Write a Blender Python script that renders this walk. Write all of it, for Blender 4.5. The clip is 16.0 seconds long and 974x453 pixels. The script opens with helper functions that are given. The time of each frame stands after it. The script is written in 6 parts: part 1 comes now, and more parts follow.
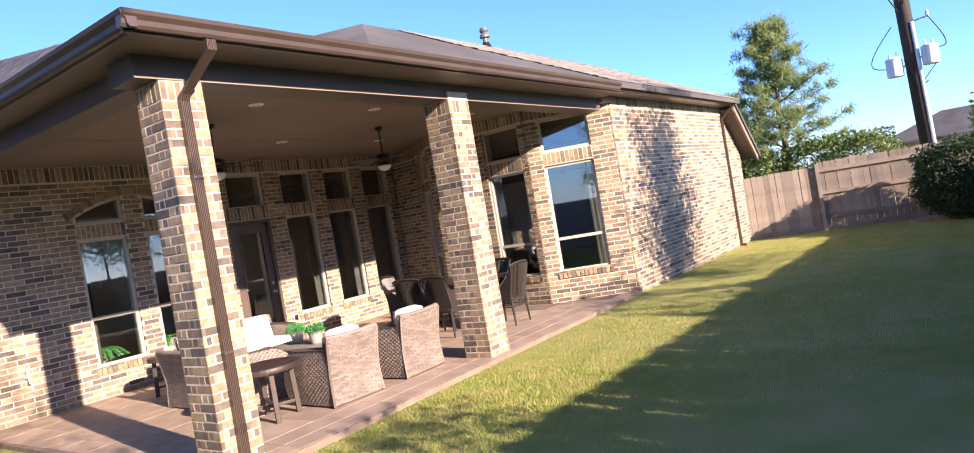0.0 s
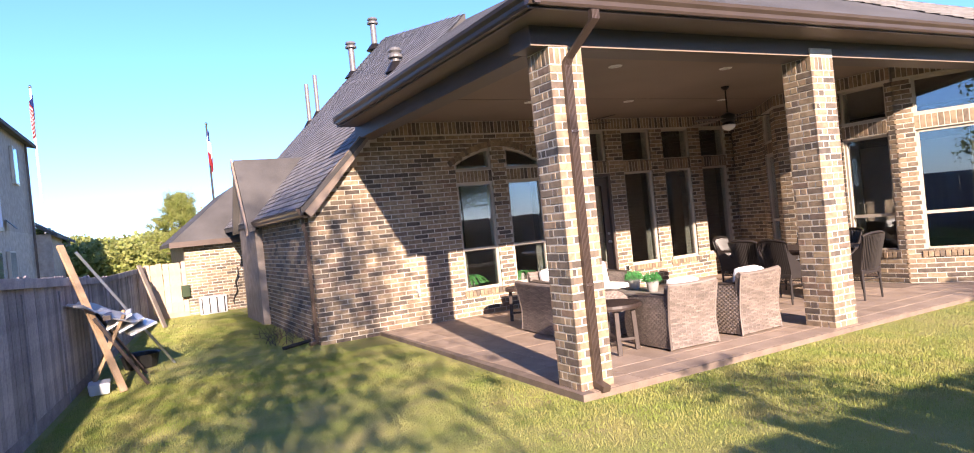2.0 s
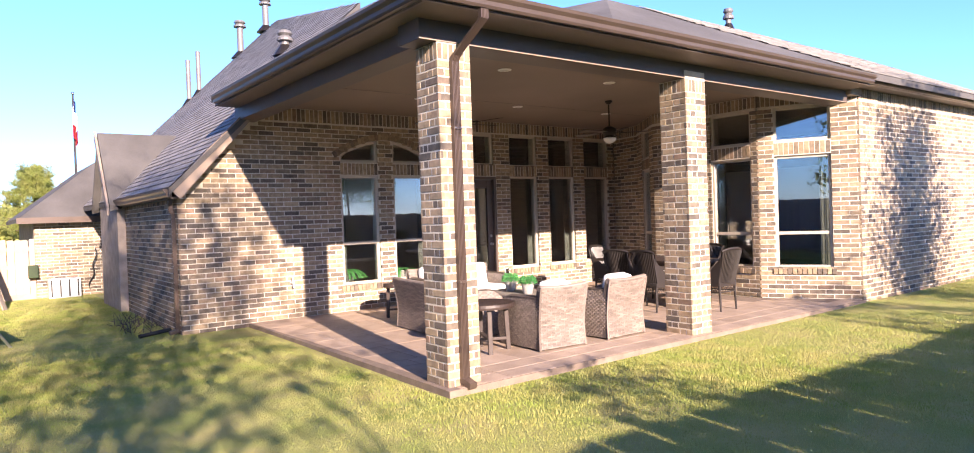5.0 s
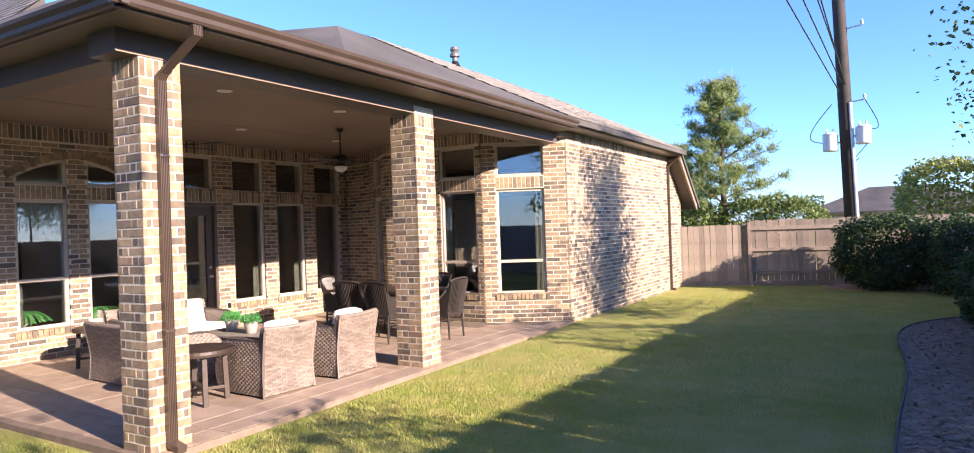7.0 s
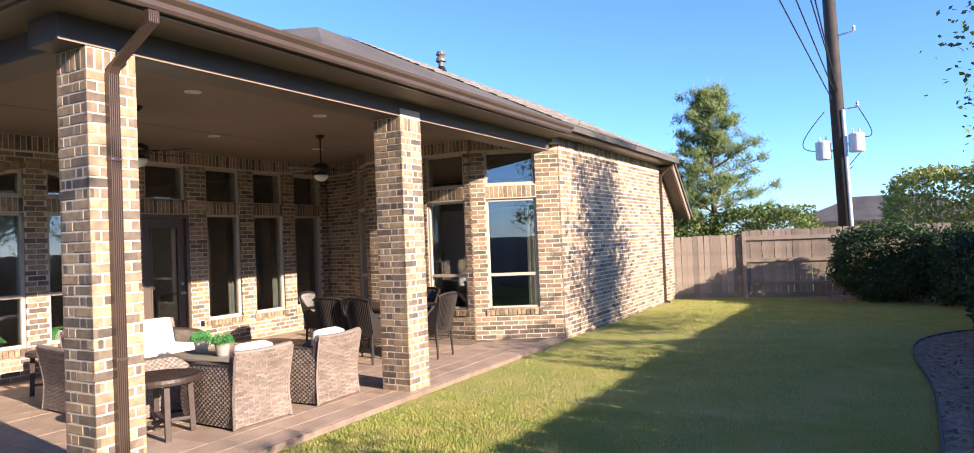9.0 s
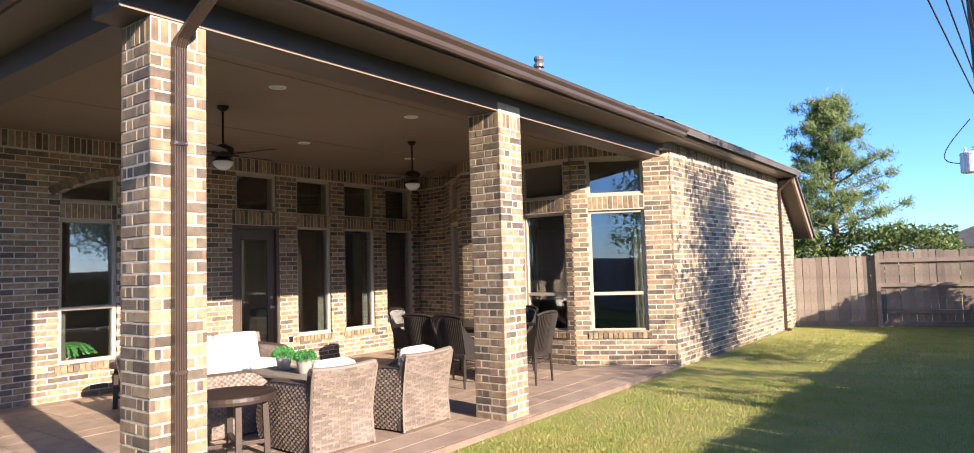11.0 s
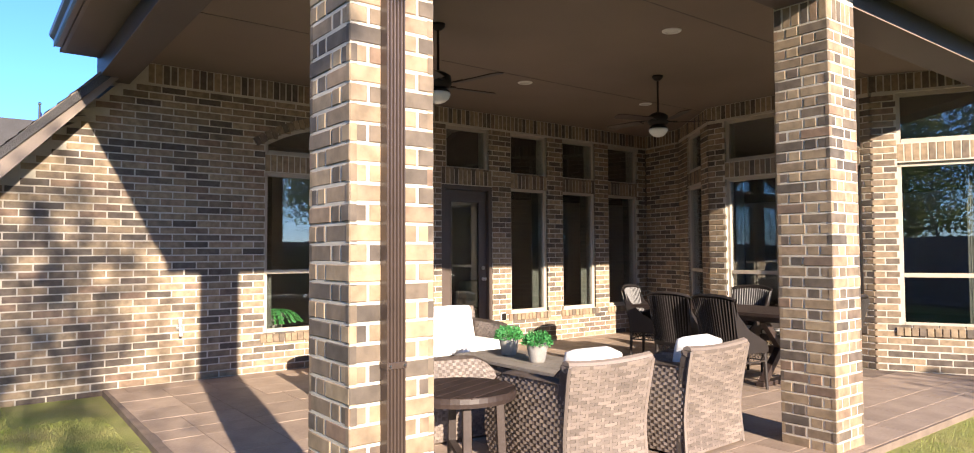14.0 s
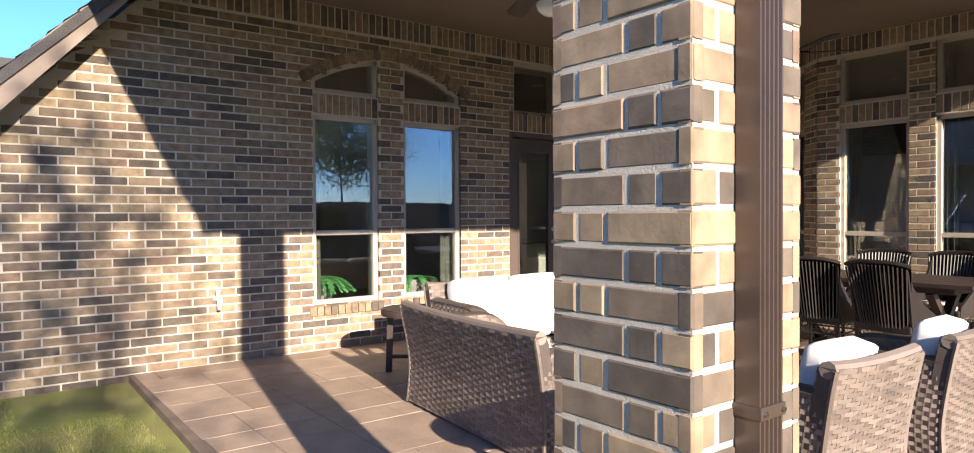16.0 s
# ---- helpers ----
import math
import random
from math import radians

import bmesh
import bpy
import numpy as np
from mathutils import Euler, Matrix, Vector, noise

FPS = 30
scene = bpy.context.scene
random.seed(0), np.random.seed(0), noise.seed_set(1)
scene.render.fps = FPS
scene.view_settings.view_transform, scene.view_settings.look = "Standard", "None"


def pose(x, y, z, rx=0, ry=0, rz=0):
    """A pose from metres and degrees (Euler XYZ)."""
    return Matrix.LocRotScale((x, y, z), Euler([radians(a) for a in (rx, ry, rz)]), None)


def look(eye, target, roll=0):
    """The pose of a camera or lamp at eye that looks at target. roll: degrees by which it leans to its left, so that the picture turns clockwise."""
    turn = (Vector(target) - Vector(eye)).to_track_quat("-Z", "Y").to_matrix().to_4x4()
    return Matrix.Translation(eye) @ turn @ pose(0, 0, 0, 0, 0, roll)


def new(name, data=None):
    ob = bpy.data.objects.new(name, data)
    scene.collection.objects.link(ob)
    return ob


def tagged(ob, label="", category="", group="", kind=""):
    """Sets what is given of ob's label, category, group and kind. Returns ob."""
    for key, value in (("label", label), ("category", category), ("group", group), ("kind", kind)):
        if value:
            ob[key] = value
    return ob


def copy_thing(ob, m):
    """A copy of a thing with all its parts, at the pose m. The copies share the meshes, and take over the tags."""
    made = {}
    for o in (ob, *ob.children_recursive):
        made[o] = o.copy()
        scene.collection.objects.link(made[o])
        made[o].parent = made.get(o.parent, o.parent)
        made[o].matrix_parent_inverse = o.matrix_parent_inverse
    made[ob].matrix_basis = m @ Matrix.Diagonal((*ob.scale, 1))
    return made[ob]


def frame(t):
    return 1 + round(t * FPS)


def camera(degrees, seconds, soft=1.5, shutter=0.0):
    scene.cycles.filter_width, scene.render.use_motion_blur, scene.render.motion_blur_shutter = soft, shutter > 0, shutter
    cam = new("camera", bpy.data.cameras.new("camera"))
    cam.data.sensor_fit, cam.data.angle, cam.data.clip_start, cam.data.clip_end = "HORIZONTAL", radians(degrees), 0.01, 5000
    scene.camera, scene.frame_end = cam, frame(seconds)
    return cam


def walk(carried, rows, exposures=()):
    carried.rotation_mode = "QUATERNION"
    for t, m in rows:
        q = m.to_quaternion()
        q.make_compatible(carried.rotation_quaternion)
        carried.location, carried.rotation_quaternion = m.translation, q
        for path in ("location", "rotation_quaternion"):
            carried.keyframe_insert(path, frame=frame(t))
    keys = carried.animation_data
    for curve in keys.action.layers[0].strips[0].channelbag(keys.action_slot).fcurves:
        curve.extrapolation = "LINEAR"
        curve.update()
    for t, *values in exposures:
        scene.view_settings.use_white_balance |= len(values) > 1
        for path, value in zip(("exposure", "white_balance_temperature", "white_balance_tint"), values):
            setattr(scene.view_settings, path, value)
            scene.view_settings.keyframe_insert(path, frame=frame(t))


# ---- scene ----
cam = camera(70.7, 16.0, soft=1.0)
PATH = [
    (0, (0.055, 0.141, 1.653), (-1.115, 1.763, 1.629), -9.6),
    (0.5, (0.203, 0.004, 1.583), (-1.06, 1.555, 1.596), -8.2),
    (1, (0.303, -0.139, 1.623), (-1.127, 1.259, 1.63), -6.8),
    (1.5, (0.289, -0.295, 1.637), (-1.322, 0.891, 1.631), -6.0),
    (2, (0.22, -0.442, 1.611), (-1.546, 0.497, 1.597), -5.7),
    (2.5, (0.202, -0.567, 1.603), (-1.683, 0.101, 1.58), -5.5),
    (3, (0.2, -0.65, 1.584), (-1.72, -0.091, 1.556), -5.0),
    (3.5, (0.193, -0.648, 1.564), (-1.73, -0.102, 1.531), -4.1),
    (4, (0.192, -0.574, 1.567), (-1.713, 0.034, 1.525), -3.5),
    (4.5, (0.221, -0.496, 1.544), (-1.562, 0.408, 1.511), -2.4),
    (5, (0.253, -0.34, 1.542), (-1.34, 0.87, 1.511), -2.0),
    (5.2, (0.255, -0.262, 1.522), (-1.26, 1.044, 1.504), -1.6),
    (7.3, (0.099, -0.15, 1.695), (-0.899, 1.583, 1.703), -2.2),
    (7.5, (0.069, -0.166, 1.697), (-0.92, 1.571, 1.709), -2.3),
    (8, (0.002, -0.086, 1.691), (-0.975, 1.659, 1.715), -2.2),
    (8.2, (-0.037, 0.02, 1.705), (-1.012, 1.766, 1.731), -2.3),
    (10.3, (-0.605, 0.75, 1.601), (-1.696, 2.422, 1.706), -2.1),
    (10.5, (-0.642, 0.849, 1.588), (-1.78, 2.49, 1.704), -1.9),
    (11, (-0.85, 1.028, 1.534), (-2.049, 2.623, 1.653), -1.6),
    (11.5, (-1.091, 1.193, 1.503), (-2.32, 2.766, 1.623), -1.4),
    (12, (-1.296, 1.461, 1.473), (-2.638, 2.938, 1.602), -1.4),
    (12.5, (-1.623, 1.592, 1.451), (-3.065, 2.97, 1.589), -1.0),
    (13, (-1.92, 1.717, 1.452), (-3.433, 3.019, 1.574), -0.6),
    (13.5, (-2.271, 1.893, 1.396), (-3.838, 3.132, 1.488), -0.3),
    (14, (-2.622, 1.963, 1.367), (-4.208, 3.178, 1.442), -0.3),
    (14.5, (-2.975, 1.971, 1.39), (-4.565, 3.184, 1.449), -0.4),
    (15, (-3.366, 2.081, 1.357), (-4.961, 3.287, 1.378), -0.5),
    (15.5, (-3.767, 2.082, 1.341), (-5.368, 3.28, 1.327), -0.2),
    (16, (-4.161, 2.058, 1.318), (-5.754, 3.267, 1.285), -0.3),
]
walk(cam, [(t, look(eye, target, roll)) for t, eye, target, roll in PATH], [(0, 1.76, 6700, 24), (1.5, 1.76, 6700, 24), (3, 1.88, 6400, 25), (5, 2.0, 6600, 25), (7.5, 1.74, 6650, 22), (10.5, 1.62, 6600, 17), (16, 1.57, 6350, 14)])

# ---- world, sun, exposure ----
SUN_DIR = Vector((1.0, -0.183, 0.352)).normalized()
world = bpy.data.worlds.new("sky")
scene.world = world
world.use_nodes = True
wn = world.node_tree
sky = wn.nodes.new("ShaderNodeTexSky")
sky.sky_type = 'NISHITA'
sky.sun_disc = False
sky.sun_elevation = math.asin(SUN_DIR.z)
sky.sun_rotation = math.atan2(SUN_DIR.x, SUN_DIR.y)
sky.air_density, sky.dust_density, sky.ozone_density = 0.8, 0.35, 8.0
wn.nodes["Background"].inputs["Strength"].default_value = 0.125
wn.links.new(sky.outputs[0], wn.nodes["Background"].inputs["Color"])
sun = new("sun", bpy.data.lights.new("sun", 'SUN'))
sun.data.energy, sun.data.angle, sun.data.color = 4.5, radians(0.6), (1.0, 0.86, 0.67)
sun.matrix_world = look(SUN_DIR * 60, (0, 0, 0))


# ---- materials ----
def mat(name, base, rough=0.7, metal=0.0, vary=0.12, scale=6.0, grain=120.0, bump=0.15, bump_dist=0.004, second=None, per=0.0, coords="Object", spec=0.5):
    """A surface with broad stains, fine grain, relief and, with per, a tone of its own for each piece."""
    m = bpy.data.materials.new(name)
    m.use_nodes = True
    t = m.node_tree
    n, l = t.nodes, t.links
    b = n["Principled BSDF"]
    b.inputs["Roughness"].default_value, b.inputs["Metallic"].default_value = rough, metal
    b.inputs["Specular IOR Level"].default_value = spec
    co = n.new("ShaderNodeTexCoord")
    broad = n.new("ShaderNodeTexNoise")
    broad.inputs["Scale"].default_value, broad.inputs["Detail"].default_value = scale, 5
    fine = n.new("ShaderNodeTexNoise")
    fine.inputs["Scale"].default_value, fine.inputs["Detail"].default_value = grain, 3
    for x in (broad, fine):
        l.new(co.outputs[coords], x.inputs["Vector"])
    ramp = n.new("ShaderNodeMix")
    ramp.data_type = 'RGBA'
    two = second or [c * (1 - 2.2 * vary) for c in base]
    ramp.inputs["A"].default_value = (*base, 1)
    ramp.inputs["B"].default_value = (*two, 1)
    add = n.new("ShaderNodeMath")
    add.operation = 'ADD'
    sub = n.new("ShaderNodeMath")
    sub.operation, sub.inputs[1].default_value = 'MULTIPLY_ADD', 0.45
    sub.inputs[2].default_value = -0.22
    l.new(fine.outputs["Fac"], sub.inputs[0])
    l.new(broad.outputs["Fac"], add.inputs[0])
    l.new(sub.outputs[0], add.inputs[1])
    rng = n.new("ShaderNodeMapRange")
    rng.inputs["From Min"].default_value, rng.inputs["From Max"].default_value = 0.3, 0.7
    l.new(add.outputs[0], rng.inputs["Value"])
    l.new(rng.outputs[0], ramp.inputs["Factor"])
    colour = ramp.outputs["Result"]
    if per:
        info, geo = n.new("ShaderNodeObjectInfo"), n.new("ShaderNodeNewGeometry")
        both = n.new("ShaderNodeMath")
        both.operation = 'ADD'
        l.new(info.outputs["Random"], both.inputs[0])
        l.new(geo.outputs["Random Per Island"], both.inputs[1])
        fr = n.new("ShaderNodeMath")
        fr.operation = 'FRACT'
        l.new(both.outputs[0], fr.inputs[0])
        hsv = n.new("ShaderNodeHueSaturation")
        vr = n.new("ShaderNodeMapRange")
        vr.inputs["To Min"].default_value, vr.inputs["To Max"].default_value = 1 - per, 1 + per
        l.new(fr.outputs[0], vr.inputs["Value"])
        l.new(vr.outputs[0], hsv.inputs["Value"])
        l.new(colour, hsv.inputs["Color"])
        colour = hsv.outputs[0]
    l.new(colour, b.inputs["Base Color"])
    if bump:
        bp = n.new("ShaderNodeBump")
        bp.inputs["Strength"].default_value, bp.inputs["Distance"].default_value = bump, bump_dist
        l.new(fine.outputs["Fac"], bp.inputs["Height"])
        l.new(bp.outputs[0], b.inputs["Normal"])
    return m


def brick_mat(name="brick"):
    """Fired clay in a range of buff, tan and dark brown bricks, each with its own tone."""
    m = bpy.data.materials.new(name)
    m.use_nodes = True
    t = m.node_tree
    n, l = t.nodes, t.links
    b = n["Principled BSDF"]
    b.inputs["Roughness"].default_value = 0.85
    info, geo, co = n.new("ShaderNodeObjectInfo"), n.new("ShaderNodeNewGeometry"), n.new("ShaderNodeTexCoord")
    both, fr = n.new("ShaderNodeMath"), n.new("ShaderNodeMath")
    both.operation, fr.operation = 'ADD', 'FRACT'
    l.new(info.outputs["Random"], both.inputs[0])
    l.new(geo.outputs["Random Per Island"], both.inputs[1])
    l.new(both.outputs[0], fr.inputs[0])
    ramp = n.new("ShaderNodeValToRGB")
    e = ramp.color_ramp.elements
    ramp.color_ramp.interpolation = 'LINEAR'
    stops = [(0.0, (0.10, 0.082, 0.068)), (0.16, (0.155, 0.122, 0.093)), (0.34, (0.235, 0.175, 0.12)), (0.52, (0.335, 0.248, 0.158)),
             (0.66, (0.265, 0.195, 0.128)), (0.80, (0.385, 0.29, 0.185)), (0.90, (0.27, 0.178, 0.122)), (1.0, (0.115, 0.093, 0.077))]
    e[0].position, e[0].color = stops[0][0], (*stops[0][1], 1)
    e[1].position, e[1].color = stops[-1][0], (*stops[-1][1], 1)
    for p, c in stops[1:-1]:
        x = e.new(p)
        x.color = (*c, 1)
    l.new(fr.outputs[0], ramp.inputs["Fac"])
    n1, n2 = n.new("ShaderNodeTexNoise"), n.new("ShaderNodeTexNoise")
    n1.inputs["Scale"].default_value, n1.inputs["Detail"].default_value = 14, 6
    n2.inputs["Scale"].default_value, n2.inputs["Detail"].default_value = 90, 4
    vec = n.new("ShaderNodeVectorMath")
    vec.operation = 'ADD'
    comb = n.new("ShaderNodeMath")
    comb.operation, comb.inputs[1].default_value = 'MULTIPLY', 40.0
    l.new(fr.outputs[0], comb.inputs[0])
    l.new(co.outputs["Object"], vec.inputs[0])
    l.new(comb.outputs[0], vec.inputs[1])
    for x in (n1, n2):
        l.new(vec.outputs[0], x.inputs["Vector"])
    hsv = n.new("ShaderNodeHueSaturation")
    vr = n.new("ShaderNodeMapRange")
    vr.inputs["From Min"].default_value, vr.inputs["From Max"].default_value = 0.3, 0.7
    vr.inputs["To Min"].default_value, vr.inputs["To Max"].default_value = 0.68, 1.2
    l.new(n1.outputs["Fac"], vr.inputs["Value"])
    l.new(vr.outputs[0], hsv.inputs["Value"])
    l.new(ramp.outputs[0], hsv.inputs["Color"])
    l.new(hsv.outputs[0], b.inputs["Base Color"])
    bp = n.new("ShaderNodeBump")
    bp.inputs["Strength"].default_value, bp.inputs["Distance"].default_value = 0.3, 0.0025
    mixh = n.new("ShaderNodeMath")
    mixh.operation = 'ADD'
    l.new(n1.outputs["Fac"], mixh.inputs[0])
    l.new(n2.outputs["Fac"], mixh.inputs[1])
    l.new(mixh.outputs[0], bp.inputs["Height"])
    l.new(bp.outputs[0], b.inputs["Normal"])
    return m


def glass_mat(name, tint=(0.89, 0.91, 0.90), straight=0.11):
    m = bpy.data.materials.new(name)
    m.use_nodes = True
    n, l = m.node_tree.nodes, m.node_tree.links
    n.remove(n["Principled BSDF"])
    tr, gl, fre, mx = n.new("ShaderNodeBsdfTransparent"), n.new("ShaderNodeBsdfGlossy"), n.new("ShaderNodeLayerWeight"), n.new("ShaderNodeMixShader")
    tr.inputs["Color"].default_value = (*tint, 1)
    gl.inputs["Roughness"].default_value = 0.0
    gl.inputs["Color"].default_value = (0.9, 0.95, 1.0, 1)
    fre.inputs["Blend"].default_value = 0.5
    steep, gain = n.new("ShaderNodeMath"), n.new("ShaderNodeMath")
    steep.operation, gain.operation = "POWER", "MULTIPLY_ADD"
    steep.inputs[1].default_value = 4.0
    gain.inputs[1].default_value, gain.inputs[2].default_value = 0.9, straight
    l.new(fre.outputs["Facing"], steep.inputs[0])
    l.new(steep.outputs[0], gain.inputs[0])
    l.new(gain.outputs[0], mx.inputs[0])
    l.new(tr.outputs[0], mx.inputs[1])
    l.new(gl.outputs[0], mx.inputs[2])
    l.new(mx.outputs[0], n["Material Output"].inputs["Surface"])
    return m


def leaf_mat(name, a, b2, per=0.3):
    m = mat(name, a, 0.55, second=b2, per=per, scale=3, grain=30, bump=0)
    b = m.node_tree.nodes["Principled BSDF"]
    b.inputs["Transmission Weight"].default_value = 0.0
    b.inputs["Subsurface Weight"].default_value = 0.0
    n, l = m.node_tree.nodes, m.node_tree.links
    tl, mx = n.new("ShaderNodeBsdfTranslucent"), n.new("ShaderNodeMixShader")
    mx.inputs[0].default_value = 0.35
    src = b.inputs["Base Color"].links[0].from_socket
    l.new(src, tl.inputs["Color"])
    l.new(b.outputs[0], mx.inputs[1])
    l.new(tl.outputs[0], mx.inputs[2])
    l.new(mx.outputs[0], n["Material Output"].inputs["Surface"])
    return m


BRICK = brick_mat()
MORTAR = mat("mortar", (0.61, 0.55, 0.455), 0.95, vary=0.08, scale=8, grain=200, bump=0.4)
FASCIA = mat("brown_paint", (0.10, 0.075, 0.066), 0.5, vary=0.06, scale=2, grain=60, bump=0.05)
GUTTER = mat("bronze_metal", (0.105, 0.075, 0.062), 0.33, 0.3, vary=0.08, scale=3, grain=40, bump=0.03)
SOFFIT = mat("soffit_paint", (0.155, 0.118, 0.10), 0.6, vary=0.05, scale=2, grain=60, bump=0.05)
CEIL = mat("ceiling_paint", (0.225, 0.175, 0.14), 0.75, vary=0.05, scale=1.2, grain=80, bump=0.06)
TRIM = mat("tan_trim_paint", (0.27, 0.205, 0.16), 0.55, vary=0.06, scale=2, grain=60, bump=0.04)
SHINGLE = mat("asphalt_shingle", (0.105, 0.098, 0.095), 0.95, vary=0.2, scale=1.0, grain=60, bump=0.5, bump_dist=0.02)
SHINGLE_TAN = mat("tan_shingle", (0.54, 0.43, 0.33), 0.95, vary=0.15, scale=1.5, grain=60, bump=0.5, bump_dist=0.02)
FRAME = mat("almond_vinyl", (0.50, 0.44, 0.36), 0.45, vary=0.04, scale=3, grain=80, bump=0.02)
GLASS = glass_mat("window_glass")
DOORP = mat("dark_door_paint", (0.11, 0.082, 0.068), 0.42, vary=0.08, scale=3, grain=70, bump=0.06)
METAL = mat("brushed_nickel", (0.55, 0.54, 0.52), 0.28, 1.0, vary=0.05, scale=10, grain=200, bump=0.02)
DARKMETAL = mat("dark_bronze", (0.03, 0.024, 0.02), 0.42, 0.5, vary=0.1, scale=8, grain=90, bump=0.03)
INSIDE = mat("interior_paint", (0.55, 0.52, 0.46), 0.8, vary=0.05, scale=1, grain=50, bump=0.02)
INFLOOR = mat("interior_floor", (0.18, 0.12, 0.08), 0.4, vary=0.15, scale=2, grain=30, bump=0.03)
CURTAIN = mat("curtain_cloth", (0.33, 0.35, 0.30), 0.9, vary=0.1, scale=4, grain=150, bump=0.1)
STONE = mat("stamped_concrete", (0.43, 0.325, 0.25), 0.6, second=(0.31, 0.23, 0.175), per=0.10, scale=3.5, grain=45, bump=0.35, bump_dist=0.006)
JOINT = mat("patio_joint", (0.24, 0.18, 0.14), 0.8, vary=0.15, scale=6, grain=80, bump=0.3)
WICKER = mat("resin_wicker", (0.225, 0.182, 0.155), 0.5, second=(0.175, 0.14, 0.12), per=0.28, scale=4, grain=70, bump=0.2)
# darker wicker for inner bodies: shade between the strands, put into the colour
WICKER_SHADE = mat("wicker_shadow", (0.10, 0.08, 0.07), 0.8, vary=0.1, scale=9, grain=70, bump=0.1)
BLACKWICK = mat("black_wicker", (0.030, 0.024, 0.022), 0.45, per=0.25, vary=0.1, scale=9, grain=70, bump=0.15)
CUSHION = mat("white_canvas", (0.82, 0.81, 0.79), 0.9, vary=0.03, scale=5, grain=260, bump=0.12)
DARKWOOD = mat("dark_stained_wood", (0.055, 0.036, 0.03), 0.5, vary=0.2, scale=7, grain=60, bump=0.15, per=0.15)
TABLETOP = mat("grey_composite", (0.30, 0.26, 0.225), 0.55, vary=0.12, scale=8, grain=50, bump=0.1)
POT = mat("cement_pot", (0.31, 0.295, 0.275), 0.85, vary=0.12, scale=14, grain=120, bump=0.25)
HERB = leaf_mat("herb_leaf", (0.07, 0.30, 0.09), (0.11, 0.42, 0.12))
FENCE = mat("weathered_cedar", (0.52, 0.455, 0.42), 0.9, second=(0.27, 0.23, 0.23), per=0.34, scale=3, grain=40, bump=0.4, bump_dist=0.006)
FENCE_B = mat("brown_cedar", (0.29, 0.235, 0.19), 0.9, second=(0.19, 0.155, 0.13), per=0.22, scale=3, grain=40, bump=0.4, bump_dist=0.006)
NEWFENCE = mat("pale_cedar", (0.48, 0.36, 0.27), 0.85, per=0.15, vary=0.12, scale=3, grain=40, bump=0.3)
GRASSG = mat("turf", (0.245, 0.31, 0.058), 0.95, second=(0.42, 0.37, 0.14), scale=1.6, grain=160, bump=0.9, bump_dist=0.03)
BLADE = leaf_mat("grass_blade", (0.27, 0.345, 0.062), (0.45, 0.41, 0.145), per=0.16)
SOIL = mat("mulch_soil", (0.42, 0.31, 0.235), 0.95, vary=0.25, scale=9, grain=60, bump=0.9, bump_dist=0.03)
BARK = mat("tree_bark", (0.16, 0.12, 0.09), 0.95, vary=0.25, scale=12, grain=60, bump=0.8, bump_dist=0.02)
LEAF = leaf_mat("broad_leaf", (0.12, 0.18, 0.045), (0.22, 0.25, 0.07))
HEDGE = leaf_mat("hedge_leaf", (0.025, 0.055, 0.018), (0.05, 0.095, 0.028))
PINE = leaf_mat("pine_needles", (0.085, 0.14, 0.034), (0.16, 0.215, 0.06))
FARLEAF = leaf_mat("autumn_leaf", (0.22, 0.275, 0.065), (0.33, 0.33, 0.11))
STUCCO = mat("blue_grey_stucco", (0.66, 0.64, 0.74), 0.9, vary=0.05, scale=1.2, grain=140, bump=0.2)
PALEBRICK = mat("pale_brick", (0.50, 0.42, 0.36), 0.9, per=0.22, vary=0.15, scale=5, grain=70, bump=0.3)
POLEWOOD = mat("creosote_pole", (0.045, 0.036, 0.032), 0.8, vary=0.2, scale=5, grain=50, bump=0.4)
GREYMETAL = mat("grey_enamel", (0.62, 0.64, 0.66), 0.4, 0.1, vary=0.06, scale=5, grain=80, bump=0.03)
FLUE = mat("weathered_flue", (0.16, 0.155, 0.155), 0.55, 0.2, vary=0.1, scale=6, grain=60, bump=0.05)
WHITEGLASS = mat("opal_glass", (0.85, 0.84, 0.80), 0.25, vary=0.02, scale=4, grain=60, bump=0.0)
RAWWOOD = mat("raw_lumber", (0.42, 0.29, 0.18), 0.8, vary=0.15, scale=6, grain=60, bump=0.2)
ALUM = mat("aluminium", (0.72, 0.73, 0.75), 0.35, 0.9, vary=0.05, scale=6, grain=90, bump=0.05)
RED = mat("red_cloth", (0.45, 0.03, 0.035), 0.85, vary=0.1, scale=4, grain=90, bump=0.05)
BLUE = mat("blue_cloth", (0.03, 0.05, 0.22), 0.85, vary=0.1, scale=4, grain=90, bump=0.05)
WHITE = mat("white_paint", (0.78, 0.77, 0.74), 0.6, vary=0.04, scale=4, grain=90, bump=0.03)
BLACK = mat("black_rubber", (0.015, 0.015, 0.016), 0.6, vary=0.1, scale=6, grain=90, bump=0.05)


# ---- building helpers ----
def link(name, me, material, parent=None, label="", at=None):
    ob = new(name, me)
    if material is not None and not me.materials:
        me.materials.append(material)
    if parent is not None:
        ob.parent = parent
    if at is not None:
        ob.matrix_basis = at
    if label:
        ob["label"] = label
    return ob


